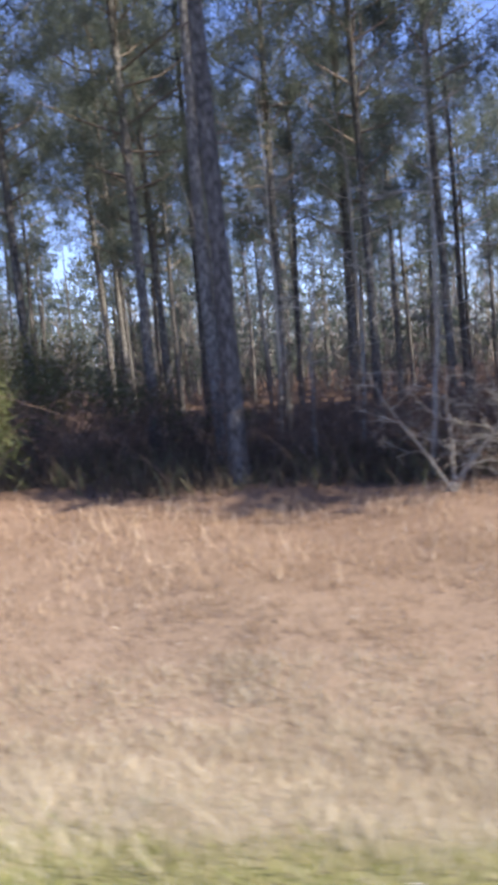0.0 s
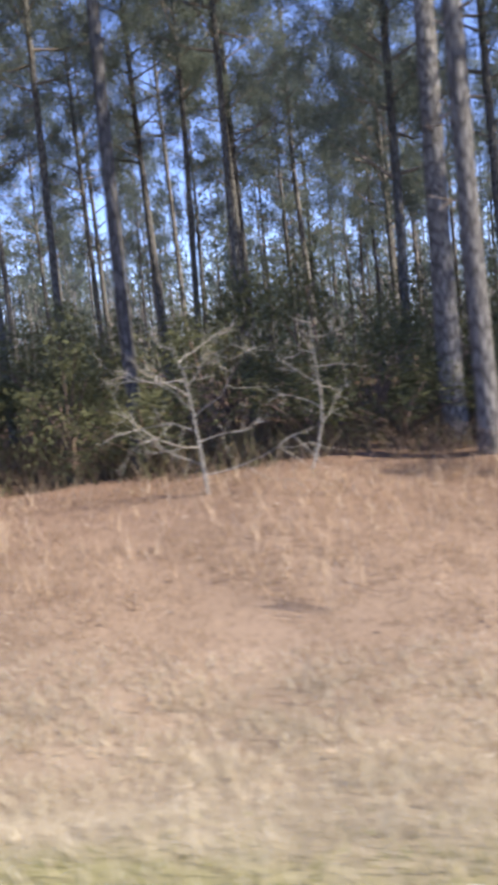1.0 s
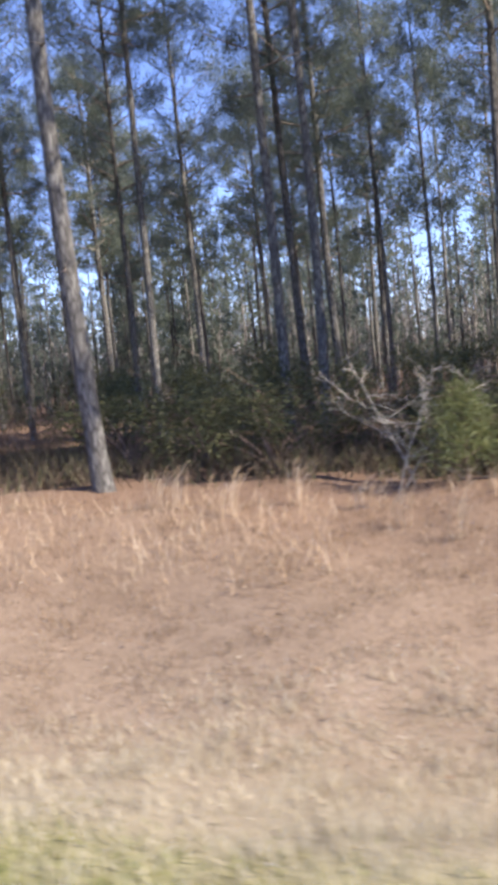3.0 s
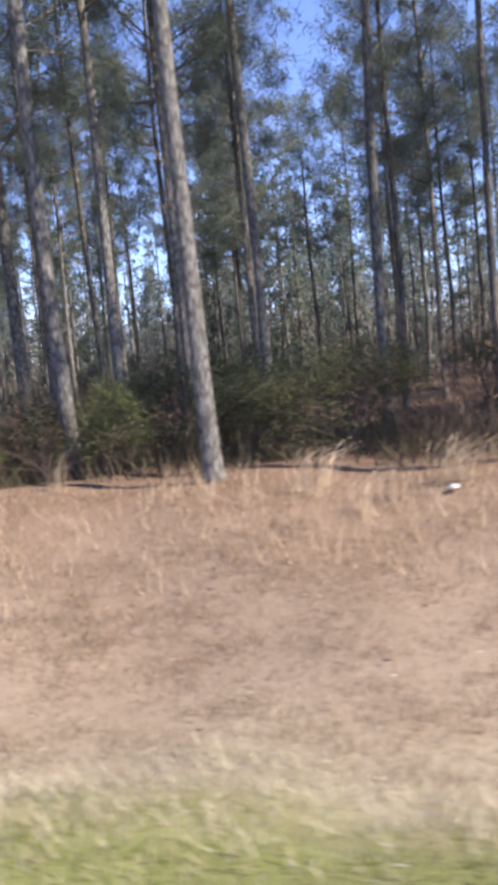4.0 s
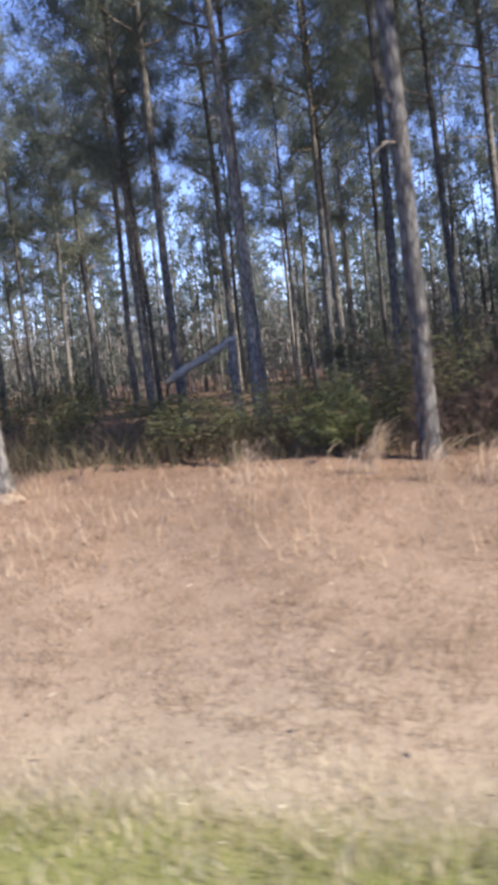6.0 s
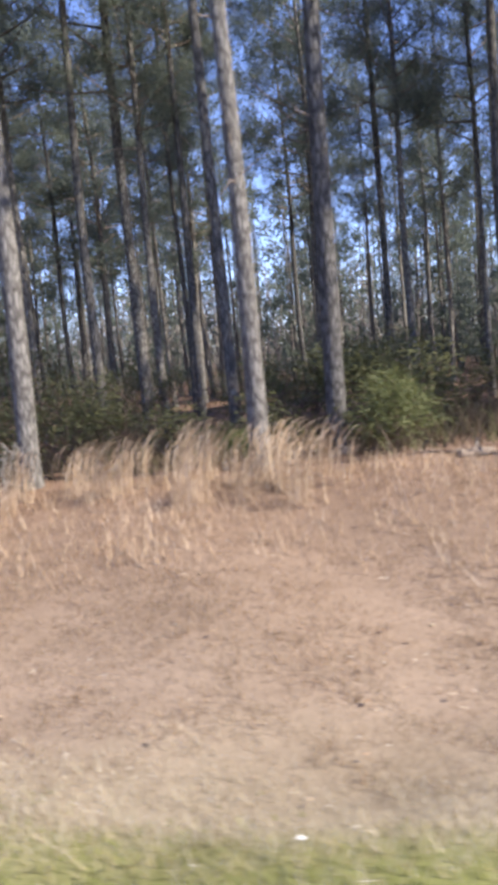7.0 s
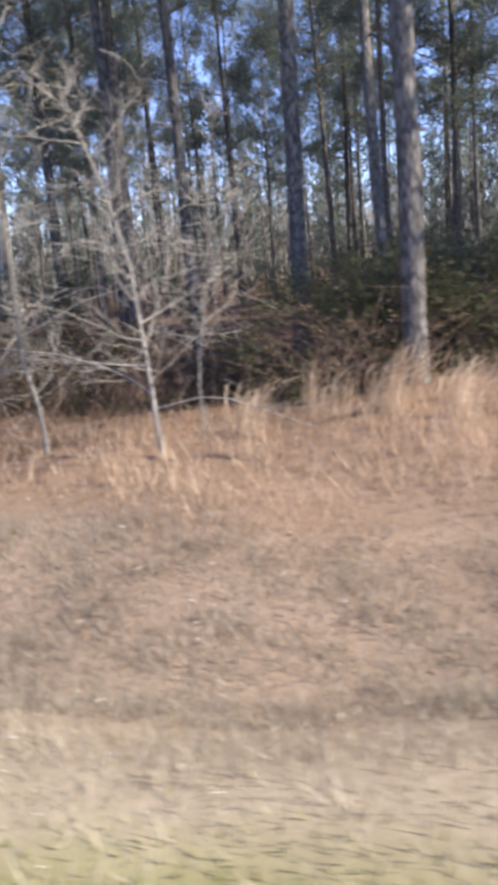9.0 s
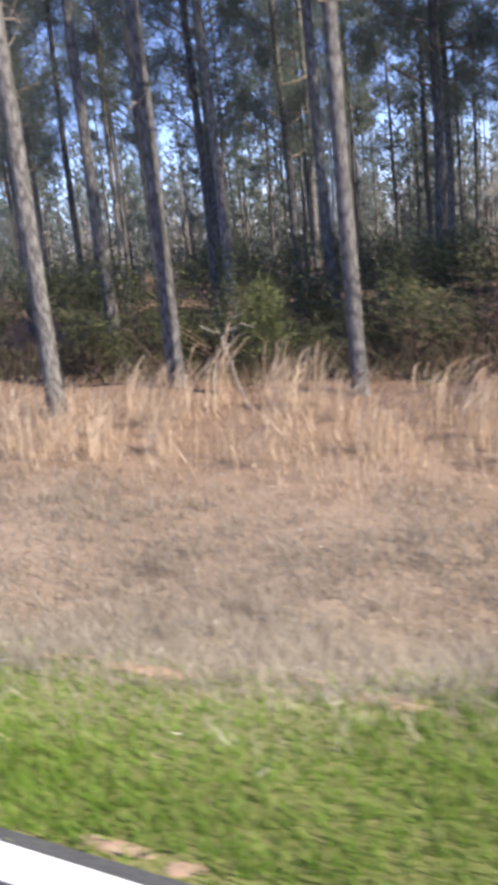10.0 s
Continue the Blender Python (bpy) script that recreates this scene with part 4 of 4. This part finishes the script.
bare_sapling("bare_sapling", -85.0, 7.5, 1.0, 24, "bent white twig sapling at the wood's edge", stems=((-0.3, 0),), limbs=5, limb_len=0.6, rise=0.1, low=0.7, thick=0.009, twigs=2, mat=WHITE_WOOD)
bare_sapling("bare_shrub", -31.0, 8.5, 1.6, 26, "grey bare shrub with crossing twigs", "shrub", stems=((0.2, 0), (-0.3, 0), (0.5, 0.1)), limbs=9, limb_len=0.7, rise=0.15, low=0.2, thick=0.014)
bare_sapling("bare_sapling", -13.3, 8.4, 1.9, 27, "slim bare sapling with drooping limbs", stems=((0.4, 0),), limbs=10, limb_len=0.9, rise=-0.02, low=0.3, thick=0.013)


# ---- snapped pine, logs, brush pile ----
def rough_log(name, a, b, r0, r1, mat, parent=None, label="", seed=0, sides=12):
    rng = np.random.default_rng(seed)
    t = np.linspace(0, 1, 12)[:, None]
    a, b = np.array(a, float), np.array(b, float)
    line = a * (1 - t) + b * t + rng.normal(size=(12, 3)) * 0.012
    s = Soup()
    rad = (r0 + (r1 - r0) * t[:, 0]) * (1 + 0.06 * rng.normal(size=12))
    line = np.concatenate([line[:1], line, line[-1:]])
    s.tube(line, np.concatenate([[0.003], rad, [0.003]]), sides)
    return part(name, s.mesh(name, mat), parent, label)


snapped = new("snapped_pine")
snapped.location = (-58.9, 13.65, gz(-58.9, 13.65))
rough_log("stump", (0.0, 0, -0.1), (-0.03, 0, 1.62), 0.11, 0.085, BARK, snapped, seed=1)
rough_log("broken_top", (0.07, -0.02, 1.68), (-1.15, 0, 1.1), 0.062, 0.078, GREY_BARK, snapped, "grey broken trunk that hangs from the stump", 2)
rough_log("knot", (-0.45, -0.05, 1.44), (-0.42, -0.13, 1.5), 0.022, 0.012, GREY_BARK, snapped, "stub of a lost limb", 4)
rough_log("splintered_end", (-1.13, 0, 1.11), (-1.24, 0, 1.05), 0.078, 0.04, CUT_WOOD, snapped, "pale splintered wood", 3)
tagged(snapped, "snapped pine whose top hangs beside its stump", "dead tree")


def lying(name, x, y, length, r, turn, label, mat, seed):
    root = new(name)
    root.matrix_basis = pose(x, y, gz(x, y) + r * 0.7, 0, 0, turn)
    rough_log("trunk", (-length / 2, 0, 0), (length / 2, 0, 0.02), r, r * 0.7, mat, root, seed=seed)
    rough_log("snag", (length * 0.1, 0, 0), (length * 0.2, 0.12, 0.14), r * 0.4, r * 0.15, mat, root, seed=seed + 1)
    return tagged(root, label, "fallen log")


lying("fallen_log", -24.4, 5.05, 0.5, 0.009, 8, "short dark stick on the dead grass", DEAD_WOOD, 11)
lying("fallen_log", -23.2, 5.2, 0.5, 0.008, -6, "weathered stick on the dead grass", DEAD_WOOD, 13)
lying("fallen_log", -62.4, 8.25, 0.34, 0.05, 20, "pale chunk of log below the bushes", DEAD_WOOD, 15)
lying("fallen_log", -27.0, 7.6, 0.6, 0.012, 25, "thin pale broken branch on the bank", CUT_WOOD, 17)
lying("fallen_log", -28.1, 6.9, 0.55, 0.008, 12, "thin pale broken branch on the bank", CUT_WOOD, 19)
lying("fallen_log", -48.3, 9.6, 2.2, 0.07, 4, "dark fallen log behind the bank", DARK_WOOD, 21)
stake = new("stake")
stake.location = (-79.8, 3.8, gz(-79.8, 3.8))
rough_log("post", (0, 0, -0.05), (0.02, 0, 0.16), 0.014, 0.012, CUT_WOOD, stake, seed=23, sides=8)
tagged(stake, "short pale stake standing in the ditch", "stake")


def brush_pile(x, y, size, count, seed, label, mat):
    rng = np.random.default_rng(seed)
    root = new("brush_pile")
    root.location = (x, y, gz(x, y))
    for k in range(count):
        a = rng.uniform(0, 3.14)
        c = rng.normal(size=2) * size * 0.3
        ln = size * rng.uniform(0.4, 0.95)
        start = np.array([c[0] - math.cos(a) * ln / 2, c[1] - math.sin(a) * ln / 2, rng.uniform(0.0, 0.12)])
        s = Soup()
        s.tube(wander(rng, start, (math.cos(a), math.sin(a), rng.uniform(-0.05, 0.2)), ln, 6, 0.16), np.linspace(0.0055, 0.0025, 6) * rng.uniform(0.5, 1.2), 5)
        part("stick", s.mesh("stick", mat), root)
    return tagged(root, label, "brush pile")


brush_pile(-19.65, 5.35, 0.45, 32, 3, "small pile of pale broken sticks on the bank", WHITE_WOOD)
brush_pile(-19.35, 5.6, 0.35, 9, 5, "scatter of pale sticks beside the pile", WHITE_WOOD)
brush_pile(-70.0, 7.35, 0.85, 30, 6, "heap of pale broken branches below the white shrub", WHITE_WOOD)
brush_pile(-81.0, 7.2, 0.8, 22, 8, "heap of dry grey twigs below the shrubs", DEAD_WOOD)


# ---- mounds and patches ----
def mound(name, x, y, w, d, h, mat, label, category, seed):
    rng = random.Random(seed)
    bm = bmesh.new()
    rings, seg = 7, 22
    ph = [rng.uniform(0, 6.28) for _ in range(4)]
    grid = []
    for i in range(rings):
        u = (i + 1) / rings
        row = []
        for j in range(seg):
            a = 2 * math.pi * j / seg
            r = u * (1 + 0.14 * rng.uniform(-1, 1) * u + 0.16 * math.sin(2 * a + ph[0]) + 0.1 * math.sin(3 * a + ph[1]) + 0.07 * math.sin(7 * a + ph[2]))
            px, py = x + w / 2 * r * math.cos(a), y + d / 2 * r * math.sin(a)
            row.append(bm.verts.new((px - x, py - y, gz(px, py) - gz(x, y) + h * (math.cos(min(1, u) * math.pi) * 0.5 + 0.5) + min(0.012, h * 0.4) * rng.random() + (min(0.012, h) if i < rings - 1 else -0.02))))
        grid.append(row)
    top = bm.verts.new((0, 0, h + 0.015))
    for j in range(seg):
        bm.faces.new((top, grid[0][j], grid[0][(j + 1) % seg]))
        for i in range(rings - 1):
            bm.faces.new((grid[i][j], grid[i + 1][j], grid[i + 1][(j + 1) % seg], grid[i][(j + 1) % seg]))
    ob = part_bm(name, bm, mat)
    ob.location = (x, y, gz(x, y))
    return tagged(ob, label, category)


mound("sand_mound", -59.93, 7.62, 0.34, 0.26, 0.05, SAND, "pale sandy mound at a pine's foot", "mound", 1)
mound("sand_mound", -48.1, 5.45, 0.2, 0.16, 0.035, SAND, "small pale sandy mound in the dead grass", "mound", 2)
mound("sand_mound", -75.5, 6.05, 0.3, 0.24, 0.07, SAND, "small pale sandy mound in the dead grass", "mound", 3)
mound("sand_mound", -70.1, 6.75, 0.28, 0.18, 0.06, SAND, "small pale sandy mound below the white shrub", "mound", 4)
mound("flat_stone", -24.35, 4.7, 0.24, 0.12, 0.03, SAND, "flat pale stone in the dead grass", "stone", 5)
mound("flat_stone", -81.2, 5.5, 0.14, 0.1, 0.03, SAND, "small pale stone on the bank", "stone", 8)
BARE = [(-83.28, 1.395, 0.22, 0.045), (-83.05, 1.36, 0.1, 0.04), (-82.75, 1.34, 0.12, 0.04), (-83.75, 2.5, 0.36, 0.1), (-83.1, 2.6, 0.26, 0.1), (-82.68, 2.38, 0.28, 0.1), (-84.3, 2.58, 0.4, 0.12), (-8.15, 3.05, 0.3, 0.16),
        (-80.1, 1.85, 0.09, 0.035), (-81.3, 2.05, 0.16, 0.12), (-81.9, 2.3, 0.1, 0.08), (-83.65, 2.5, 0.2, 0.07), (-82.3, 2.62, 0.2, 0.06), (-57.4, 2.1, 0.14, 0.08)]
for k, (x, y, w, d) in enumerate(BARE):
    mound("clay_patch", x, y, w * 1.3, d * 1.2, 0.004, CLAY, "bare red clay patch at the road's edge", "clay patch", 30 + k)


# ---- thrown-away things ----
def crumpled(name, x, y, size, label, seed, mat=None, flat=0.5):
    size *= 0.42
    rng = np.random.default_rng(seed)
    bm = bmesh.new()
    bmesh.ops.create_icosphere(bm, subdivisions=2, radius=size / 2)
    ph = rng.uniform(0, 6, 6)
    for v in bm.verts:
        c = v.co
        k = 1 + 0.3 * math.sin(c.x * 70 / (size * 10) * 6 + ph[0]) * math.sin(c.y * 40 / (size * 10) * 6 + ph[1]) + 0.22 * math.sin(c.z * 60 / (size * 10) * 6 + ph[2] + c.x * 9 / size)
        k *= 1 + 0.32 * rng.normal()
        v.co = Vector((c.x * k, c.y * k * 0.8, c.z * k * flat * 0.8 + size * 0.15))
    ob = part_bm(name, bm, mat or PLASTIC, smooth=False)
    ob.location = (x, y, gz(x, y) + 0.03)
    return tagged(ob, label, "litter")


crumpled("plastic_bag", -38.75, 7.5, 0.24, "crumpled white plastic bag on the bank", 1)
crumpled("plastic_cup", -16.95, 2.5, 0.1, "crushed white plastic cup in the dead grass", 2, flat=0.9)
crumpled("plastic_bag", -63.35, 2.75, 0.07, "torn scrap of white plastic in the dead grass", 3)
crumpled("plastic_bag", -80.93, 2.8, 0.09, "torn scrap of white plastic beside the ditch", 4)
crumpled("paper_scrap", -81.1, 2.75, 0.04, "scrap of white paper beside the ditch", 5)
crumpled("plastic_cup", -70.0, 3.2, 0.08, "crushed white cup in the dead grass", 6, flat=0.9)
crumpled("paper_scrap", -69.5, 3.8, 0.07, "scrap of white paper in the ditch", 7)
crumpled("paper_scrap", -72.5, 3.75, 0.05, "scrap of white paper in the ditch", 8)
crumpled("paper_scrap", -74.1, 3.0, 0.06, "scrap of white paper in the dead grass", 9)
crumpled("paper_scrap", -73.5, 3.9, 0.07, "scrap of white paper in the ditch", 10)
crumpled("plastic_bag", -79.55, 2.06, 0.06, "torn scrap of white plastic in the green grass", 11)
crumpled("paper_scrap", -79.63, 2.06, 0.045, "scrap of white paper in the green grass", 12)
crumpled("paper_scrap", -78.4, 5.3, 0.06, "scrap of white paper on the bank", 13)
crumpled("paper_scrap", -76.8, 4.55, 0.04, "scrap of white paper in the ditch", 14)
crumpled("paper_scrap", -43.3, 4.95, 0.07, "scrap of pale paper in the dead grass", 15)
crumpled("paper_scrap", -43.5, 3.15, 0.05, "scrap of pale paper beside the ditch", 16)
crumpled("paper_scrap", -71.6, 8.0, 0.07, "scrap of white paper below the bushes", 17)


# ---- broomsedge ----
def sedge_clump(seed, stems=36, h=0.75, lean=0.28, mat=None):
    rng = np.random.default_rng(seed)
    root = new("broomsedge_clump")
    for g in range(3):
        vs, fs, n = [], [], 0
        for k in range(stems // 3):
            p = np.array([rng.normal() * 0.07 + (g - 1) * 0.05, rng.normal() * 0.06, -0.02])
            hh = h * rng.uniform(0.55, 1.1)
            d = np.array([rng.normal() * 0.1 + lean * 0.3, rng.normal() * 0.08, 1.0])
            bend = np.array([lean * rng.uniform(0.4, 1.2), rng.normal() * 0.06, -0.2])
            t = np.array([0, 0.35, 0.65, 0.85, 1.0])[:, None]
            line = p + d * hh * t + bend * hh * t ** 4.5
            w = np.array([0.003, 0.0024, 0.0042, 0.006, 0.001]) * rng.uniform(0.7, 1.3)
            a = rng.uniform(0, 3.14)
            side = np.array([math.cos(a), math.sin(a), 0])[None] * w[:, None]
            v = np.stack([line - side, line + side], 1).reshape(-1, 3)
            i = np.arange(4) * 2
            vs.append(v)
            fs.append(np.stack([i, i + 1, i + 3, i + 2], -1) + n)
            n += len(v)
        part("tuft", fast_mesh("tuft", np.concatenate(vs), np.concatenate(fs), mat or SEDGE), root)
    return root


sedge_rng = random.Random(77)
clumps = [(-24.32, 7.8, 1.0, 0.75, 40), (-26.6, 8.4, 1.1, 1.0, 180), (-29.6, 7.8, 0.9, 0.8, 180), (-27.9, 7.85, 0.5, 0.65, 90), (-27.54, 8.05, 0.7, 0.7, 200),
          (-47.3, 8.6, 0.6, 0.85, 20), (-44.3, 8.4, 0.7, 0.8, 0), (-42.95, 8.3, 0.6, 0.8, 0), (-15.9, 6.6, 0.6, 0.8, 180),
          (-16.6, 6.4, 0.5, 0.7, 200), (-30.5, 6.8, 0.5, 0.8, 0), (-28.4, 6.0, 0.5, 0.8, 0)]
for x0, x1, n, ya, yb, ha, hb in ((-52.5, -47.6, 16, 7.4, 8.7, 0.6, 0.9), (-68.6, -63.4, 36, 7.0, 8.4, 0.75, 1.1), (-78.0, -70.8, 40, 6.8, 8.0, 0.7, 1.1), (-92.0, -80.6, 64, 5.9, 7.7, 0.8, 1.25), (-40.6, -36.0, 9, 7.0, 8.2, 0.6, 0.85), (-34, -31, 6, 7.2, 8.3, 0.6, 0.9), (-58.0, -54.0, 10, 7.3, 8.4, 0.6, 0.95)):
    for k in range(n):
        clumps.append((sedge_rng.uniform(x0, x1), sedge_rng.uniform(ya, yb), sedge_rng.uniform(0.7, 1.3), sedge_rng.uniform(ha, hb), sedge_rng.uniform(-40, 40)))
for k in range(3):
    scatter(sedge_clump(200 + k), clumps[k::3], "clump of tall tan broomsedge bent by the wind", "grass clump", "broomsedge clumps on the bank")
PALE_STRAW = island_material("bleached_straw", [(0.0, (0.547, 0.486, 0.395)), (1.0, (0.669, 0.623, 0.532))], 0.8, 0.2, 0.3, 0.9)
scatter(sedge_clump(210, 36, 0.8, 0.38, PALE_STRAW), [(-71.42, 2.65, 0.8, 0.62, 0), (-71.25, 2.74, 0.5, 0.95, -8), (-71.05, 2.95, 0.45, 0.9, 10)], "tall pale bunch of dry grass", "grass clump", "pale grass bunches")


# ---- grass ----
def tussock(x, y):
    """Uneven growth over hand's widths and strides, from -1 to 1."""
    a = np.sin(x * 9.1 + 2.3 * np.sin(y * 4.7)) * np.sin(y * 12.7 + 1.9 * np.sin(x * 5.3))
    b = np.sin(x * 3.3 + 1.7 * np.sin(y * 2.9 + 0.6)) * np.sin(y * 5.1 + 2.1 * np.sin(x * 1.9))
    return 0.55 * a + 0.45 * b


def blades(name, mat, label, region, per_m2, height, width, lean, seed, dens=None, tufted=0.0):
    x0, x1, y0, y1 = region
    rng = np.random.default_rng(seed)
    n = int((x1 - x0) * (y1 - y0) * per_m2)
    x, y = rng.uniform(x0, x1, n), rng.uniform(y0, y1, n)
    if dens:
        keep = rng.random(n) < dens(x, y)
        x, y = x[keep], y[keep]
        n = len(x)
    if tufted:
        keep = rng.random(n) < np.clip(0.75 + tufted * tussock(x, y), 0.05, 1)
        x, y = x[keep], y[keep]
        n = len(x)
    z = ground_z(x, y) - 0.01
    h = rng.uniform(*height, n) * (1 + tufted * 0.75 * tussock(x, y)) * (0.85 + 0.2 * np.sin(x * 1.7 + np.sin(y * 2.1)) * np.sin(y * 2.6 + 0.7 * x))
    a = rng.uniform(0, 2 * np.pi, n)
    b = rng.normal(size=(n, 2)) * lean
    base = np.stack([x, y, z], -1)
    side = np.stack([np.cos(a), np.sin(a), np.zeros(n)], -1) * (width * rng.uniform(0.6, 1.3, n))[:, None]
    tip = base + np.stack([b[:, 0] * h, b[:, 1] * h, h], -1)
    v = np.stack([base - side, base + side, tip], 1).reshape(-1, 3)
    return tagged(new(name, fast_mesh(name, v, np.arange(3 * n).reshape(-1, 3), mat)), label, "grass", kind="stuff")


def waver(x, y):
    return 0.22 * np.sin(x * 0.8) + 0.16 * np.sin(x * 2.1 + 1) + 0.1 * np.sin(x * 4.7 + y)


LEFT, RIGHT = -96.0, 5.0
def green_end(x, y):
    return np.interp(x, GREEN_X, GREEN_Y) - 0.55 * waver(x, y)


def green_part(x, y):
    open_soil = np.ones_like(x)
    for px, py, w, d in BARE:
        open_soil = np.where(((x - px) / (0.55 * w)) ** 2 + ((y - py) / (0.6 * d)) ** 2 < 0.7 + 0.5 * np.sin(x * 37 + y * 53), 0.06, open_soil)
    return open_soil * np.clip(1 - smoothstep(-0.75, 0.65, y - green_end(x, y)), 0, 1) * (0.7 + 0.3 * (np.sin(x * 1.3) * np.sin(y * 5 + x) > -0.4)) * smoothstep(1.24, 1.42, y - flare(x) + 0.3 * waver(x * 3, y))


blades("green_grass", GREEN_GRASS, "fresh green grass along the road's edge", (LEFT, -78.0, 1.26, 3.2), 6500, (0.035, 0.085), 0.0055, 0.45, 1,
       lambda x, y: green_part(x, y) * smoothstep(-80.8, -83.0, x + waver(x, 3 * y)))
blades("verge_grass", VERGE_GRASS, "yellow-green grass mixed with straw along the road's edge", (-84.5, RIGHT, 1.26, 3.5), 2400, (0.035, 0.08), 0.006, 0.4, 9,
       lambda x, y: 0.62 * green_part(x, y) * smoothstep(-83.0, -80.8, x + waver(x, 3 * y)))
blades("blond_grass", BLOND_GRASS, "pale blond dead grass beside the ditch", (LEFT, RIGHT, 1.6, 5.0), 1900, (0.06, 0.14), 0.0062, 0.4, 2,
       lambda x, y: np.maximum(smoothstep(-0.6, 0.35, y - green_end(x, y)), 0.4 * smoothstep(-83, -80, x) * smoothstep(-1.5, -0.4, y - green_end(x, y))) * (1 - smoothstep(3.1 + 1.2 * smoothstep(-36, -28, x), 3.9 + 1.8 * smoothstep(-36, -28, x), y + waver(x, y))) * (1 - 0.5 * smoothstep(-42, -60, x)) * (1 - 0.35 * smoothstep(-68, -74, x)), tufted=0.4)
blades("straw_grass", STRAW, "flattened straw-coloured dead grass in the ditch and on the bank", (LEFT, RIGHT, 2.2, 7.4), 1150, (0.04, 0.1), 0.0055, 0.45, 7,
       lambda x, y: np.maximum(smoothstep(2.9, 3.7, y + waver(x, y)), 0.45 * smoothstep(-42, -60, x) * smoothstep(-0.4, 0.3, y - green_end(x, y))) * (1 - smoothstep(4.8, 7.2, y + 1.5 * waver(x * 0.6, y))) * (1 - 0.75 * smoothstep(-76, -81, x) * (y < 5.2)), tufted=0.5)
blades("russet_grass", RUSSET_GRASS, "matted russet dead grass on the bank", (LEFT, RIGHT, 3.6, 9.0), 1150, (0.04, 0.1), 0.0055, 0.45, 3,
       lambda x, y: (0.12 + 0.88 * smoothstep(4.2, 6.6, y + waver(x, y) + 1.1 * smoothstep(-28, -38, x) * smoothstep(-76, -70, x))) * (1 - 0.7 * smoothstep(7.8, 9.0, y)), tufted=0.5)
blades("tan_grass", SEDGE, "thin tan broomsedge over the upper bank", (LEFT, RIGHT, 5.2, 8.6), 260, (0.12, 0.34), 0.005, 0.35, 6,
       lambda x, y: (smoothstep(-60, -66, x) + 0.5) * smoothstep(5.4, 6.4, y + waver(x, y)) * (1 - smoothstep(7.8, 8.6, y)) * (0.35 + 0.65 * (np.sin(x * 0.9) + np.sin(x * 2.3 + y) > -0.3)))
blades("grey_weeds", GREY_WEEDS, "matted grey-brown weeds in the ditch", (LEFT, -62.0, 2.3, 5.6), 2300, (0.06, 0.16), 0.006, 0.5, 4,
       lambda x, y: smoothstep(-70, -80, x) * np.where(y < 3.2, smoothstep(-78, -81, x), 1.0) * smoothstep(-0.5, 0.2, y - green_end(x, y)) * (1 - smoothstep(4.9, 6.0, y + waver(x, y))), tufted=0.4)

UNDERGROWTH = island_material("low_undergrowth", [(0.0, (0.1, 0.075, 0.058)), (0.6, (0.15, 0.115, 0.085)), (1.0, (0.16, 0.165, 0.085))], 0.85, 0.1, 0.3, 0.9)
blades("low_undergrowth", UNDERGROWTH, "low dark weeds and twigs on the floor of the wood", (LEFT, RIGHT, 8.6, 14.0), 170, (0.15, 0.55), 0.012, 0.5, 5,
       lambda x, y: smoothstep(8.6, 9.6, y + waver(x, y)))


def leaf_litter():
    rng = np.random.default_rng(12)
    n = 14000
    x, y = rng.uniform(LEFT, RIGHT, n), 3.2 + 6.4 * rng.random(n) ** 0.8
    c = np.stack([x, y, ground_z(x, y) + rng.uniform(0.01, 0.06, n)], -1)
    d = rng.normal(size=(n, 3)) * np.array([1, 1, 0.15])
    d /= np.linalg.norm(d, axis=1)[:, None]
    e = np.cross(d, np.array([0, 0, 1.0]) + rng.normal(size=(n, 3)) * 0.2)
    e /= np.linalg.norm(e, axis=1)[:, None]
    s = rng.uniform(0.01, 0.022, (n, 1)) * (0.6 + 0.8 * (rng.random((n, 1)) > 0.85))
    v = np.stack([c - d * s, c + e * s * 0.6, c + d * s, c - e * s * 0.6], 1).reshape(-1, 3)
    tagged(new("leaf_litter", fast_mesh("leaf_litter", v, np.arange(4 * n).reshape(-1, 4), LITTER)), "dry fallen leaves scattered over the bank", "leaves", kind="stuff")


leaf_litter()


def straw_litter():
    """Short bleached straws that lie on the grass."""
    rng = np.random.default_rng(14)
    n = 4000
    x, y = rng.uniform(LEFT, RIGHT, n), 1.4 + 6.6 * rng.random(n)
    c = np.stack([x, y, ground_z(x, y) + rng.uniform(0.03, 0.09, n)], -1)
    a = rng.normal(size=n) * 0.7
    d = np.stack([np.cos(a), np.sin(a), rng.normal(size=n) * 0.25], -1) * rng.uniform(0.006, 0.024, (n, 1))
    e = np.stack([-np.sin(a) * 0.5, np.cos(a) * 0.5, np.ones(n)], -1) * 0.0016
    v = np.stack([c - d - e, c + d - e, c + d + e, c - d + e], 1).reshape(-1, 3)
    tagged(new("straw_litter", fast_mesh("straw_litter", v, np.arange(4 * n).reshape(-1, 4), PALE_STRAW)), "bleached straws scattered over the grass", "straw", kind="stuff")


straw_litter()
scatter(sedge_clump(211, 27, 0.8, 0.12), [(-12.95, 5.5, 0.6, 0.8, 180)], "slim upright plume of peach dry grass", "grass clump", "pale grass bunches")
scatter(sedge_clump(212, 66, 0.8, 0.14), [(-22.67, 7.62, 1.15, 0.9, 180), (-22.4, 7.68, 1.1, 0.8, 195), (-22.98, 7.7, 1.0, 0.95, 172), (-22.8, 7.85, 1.1, 0.9, 186)], "thick upright clump of tan broomsedge", "grass clump", "broomsedge clumps on the bank")
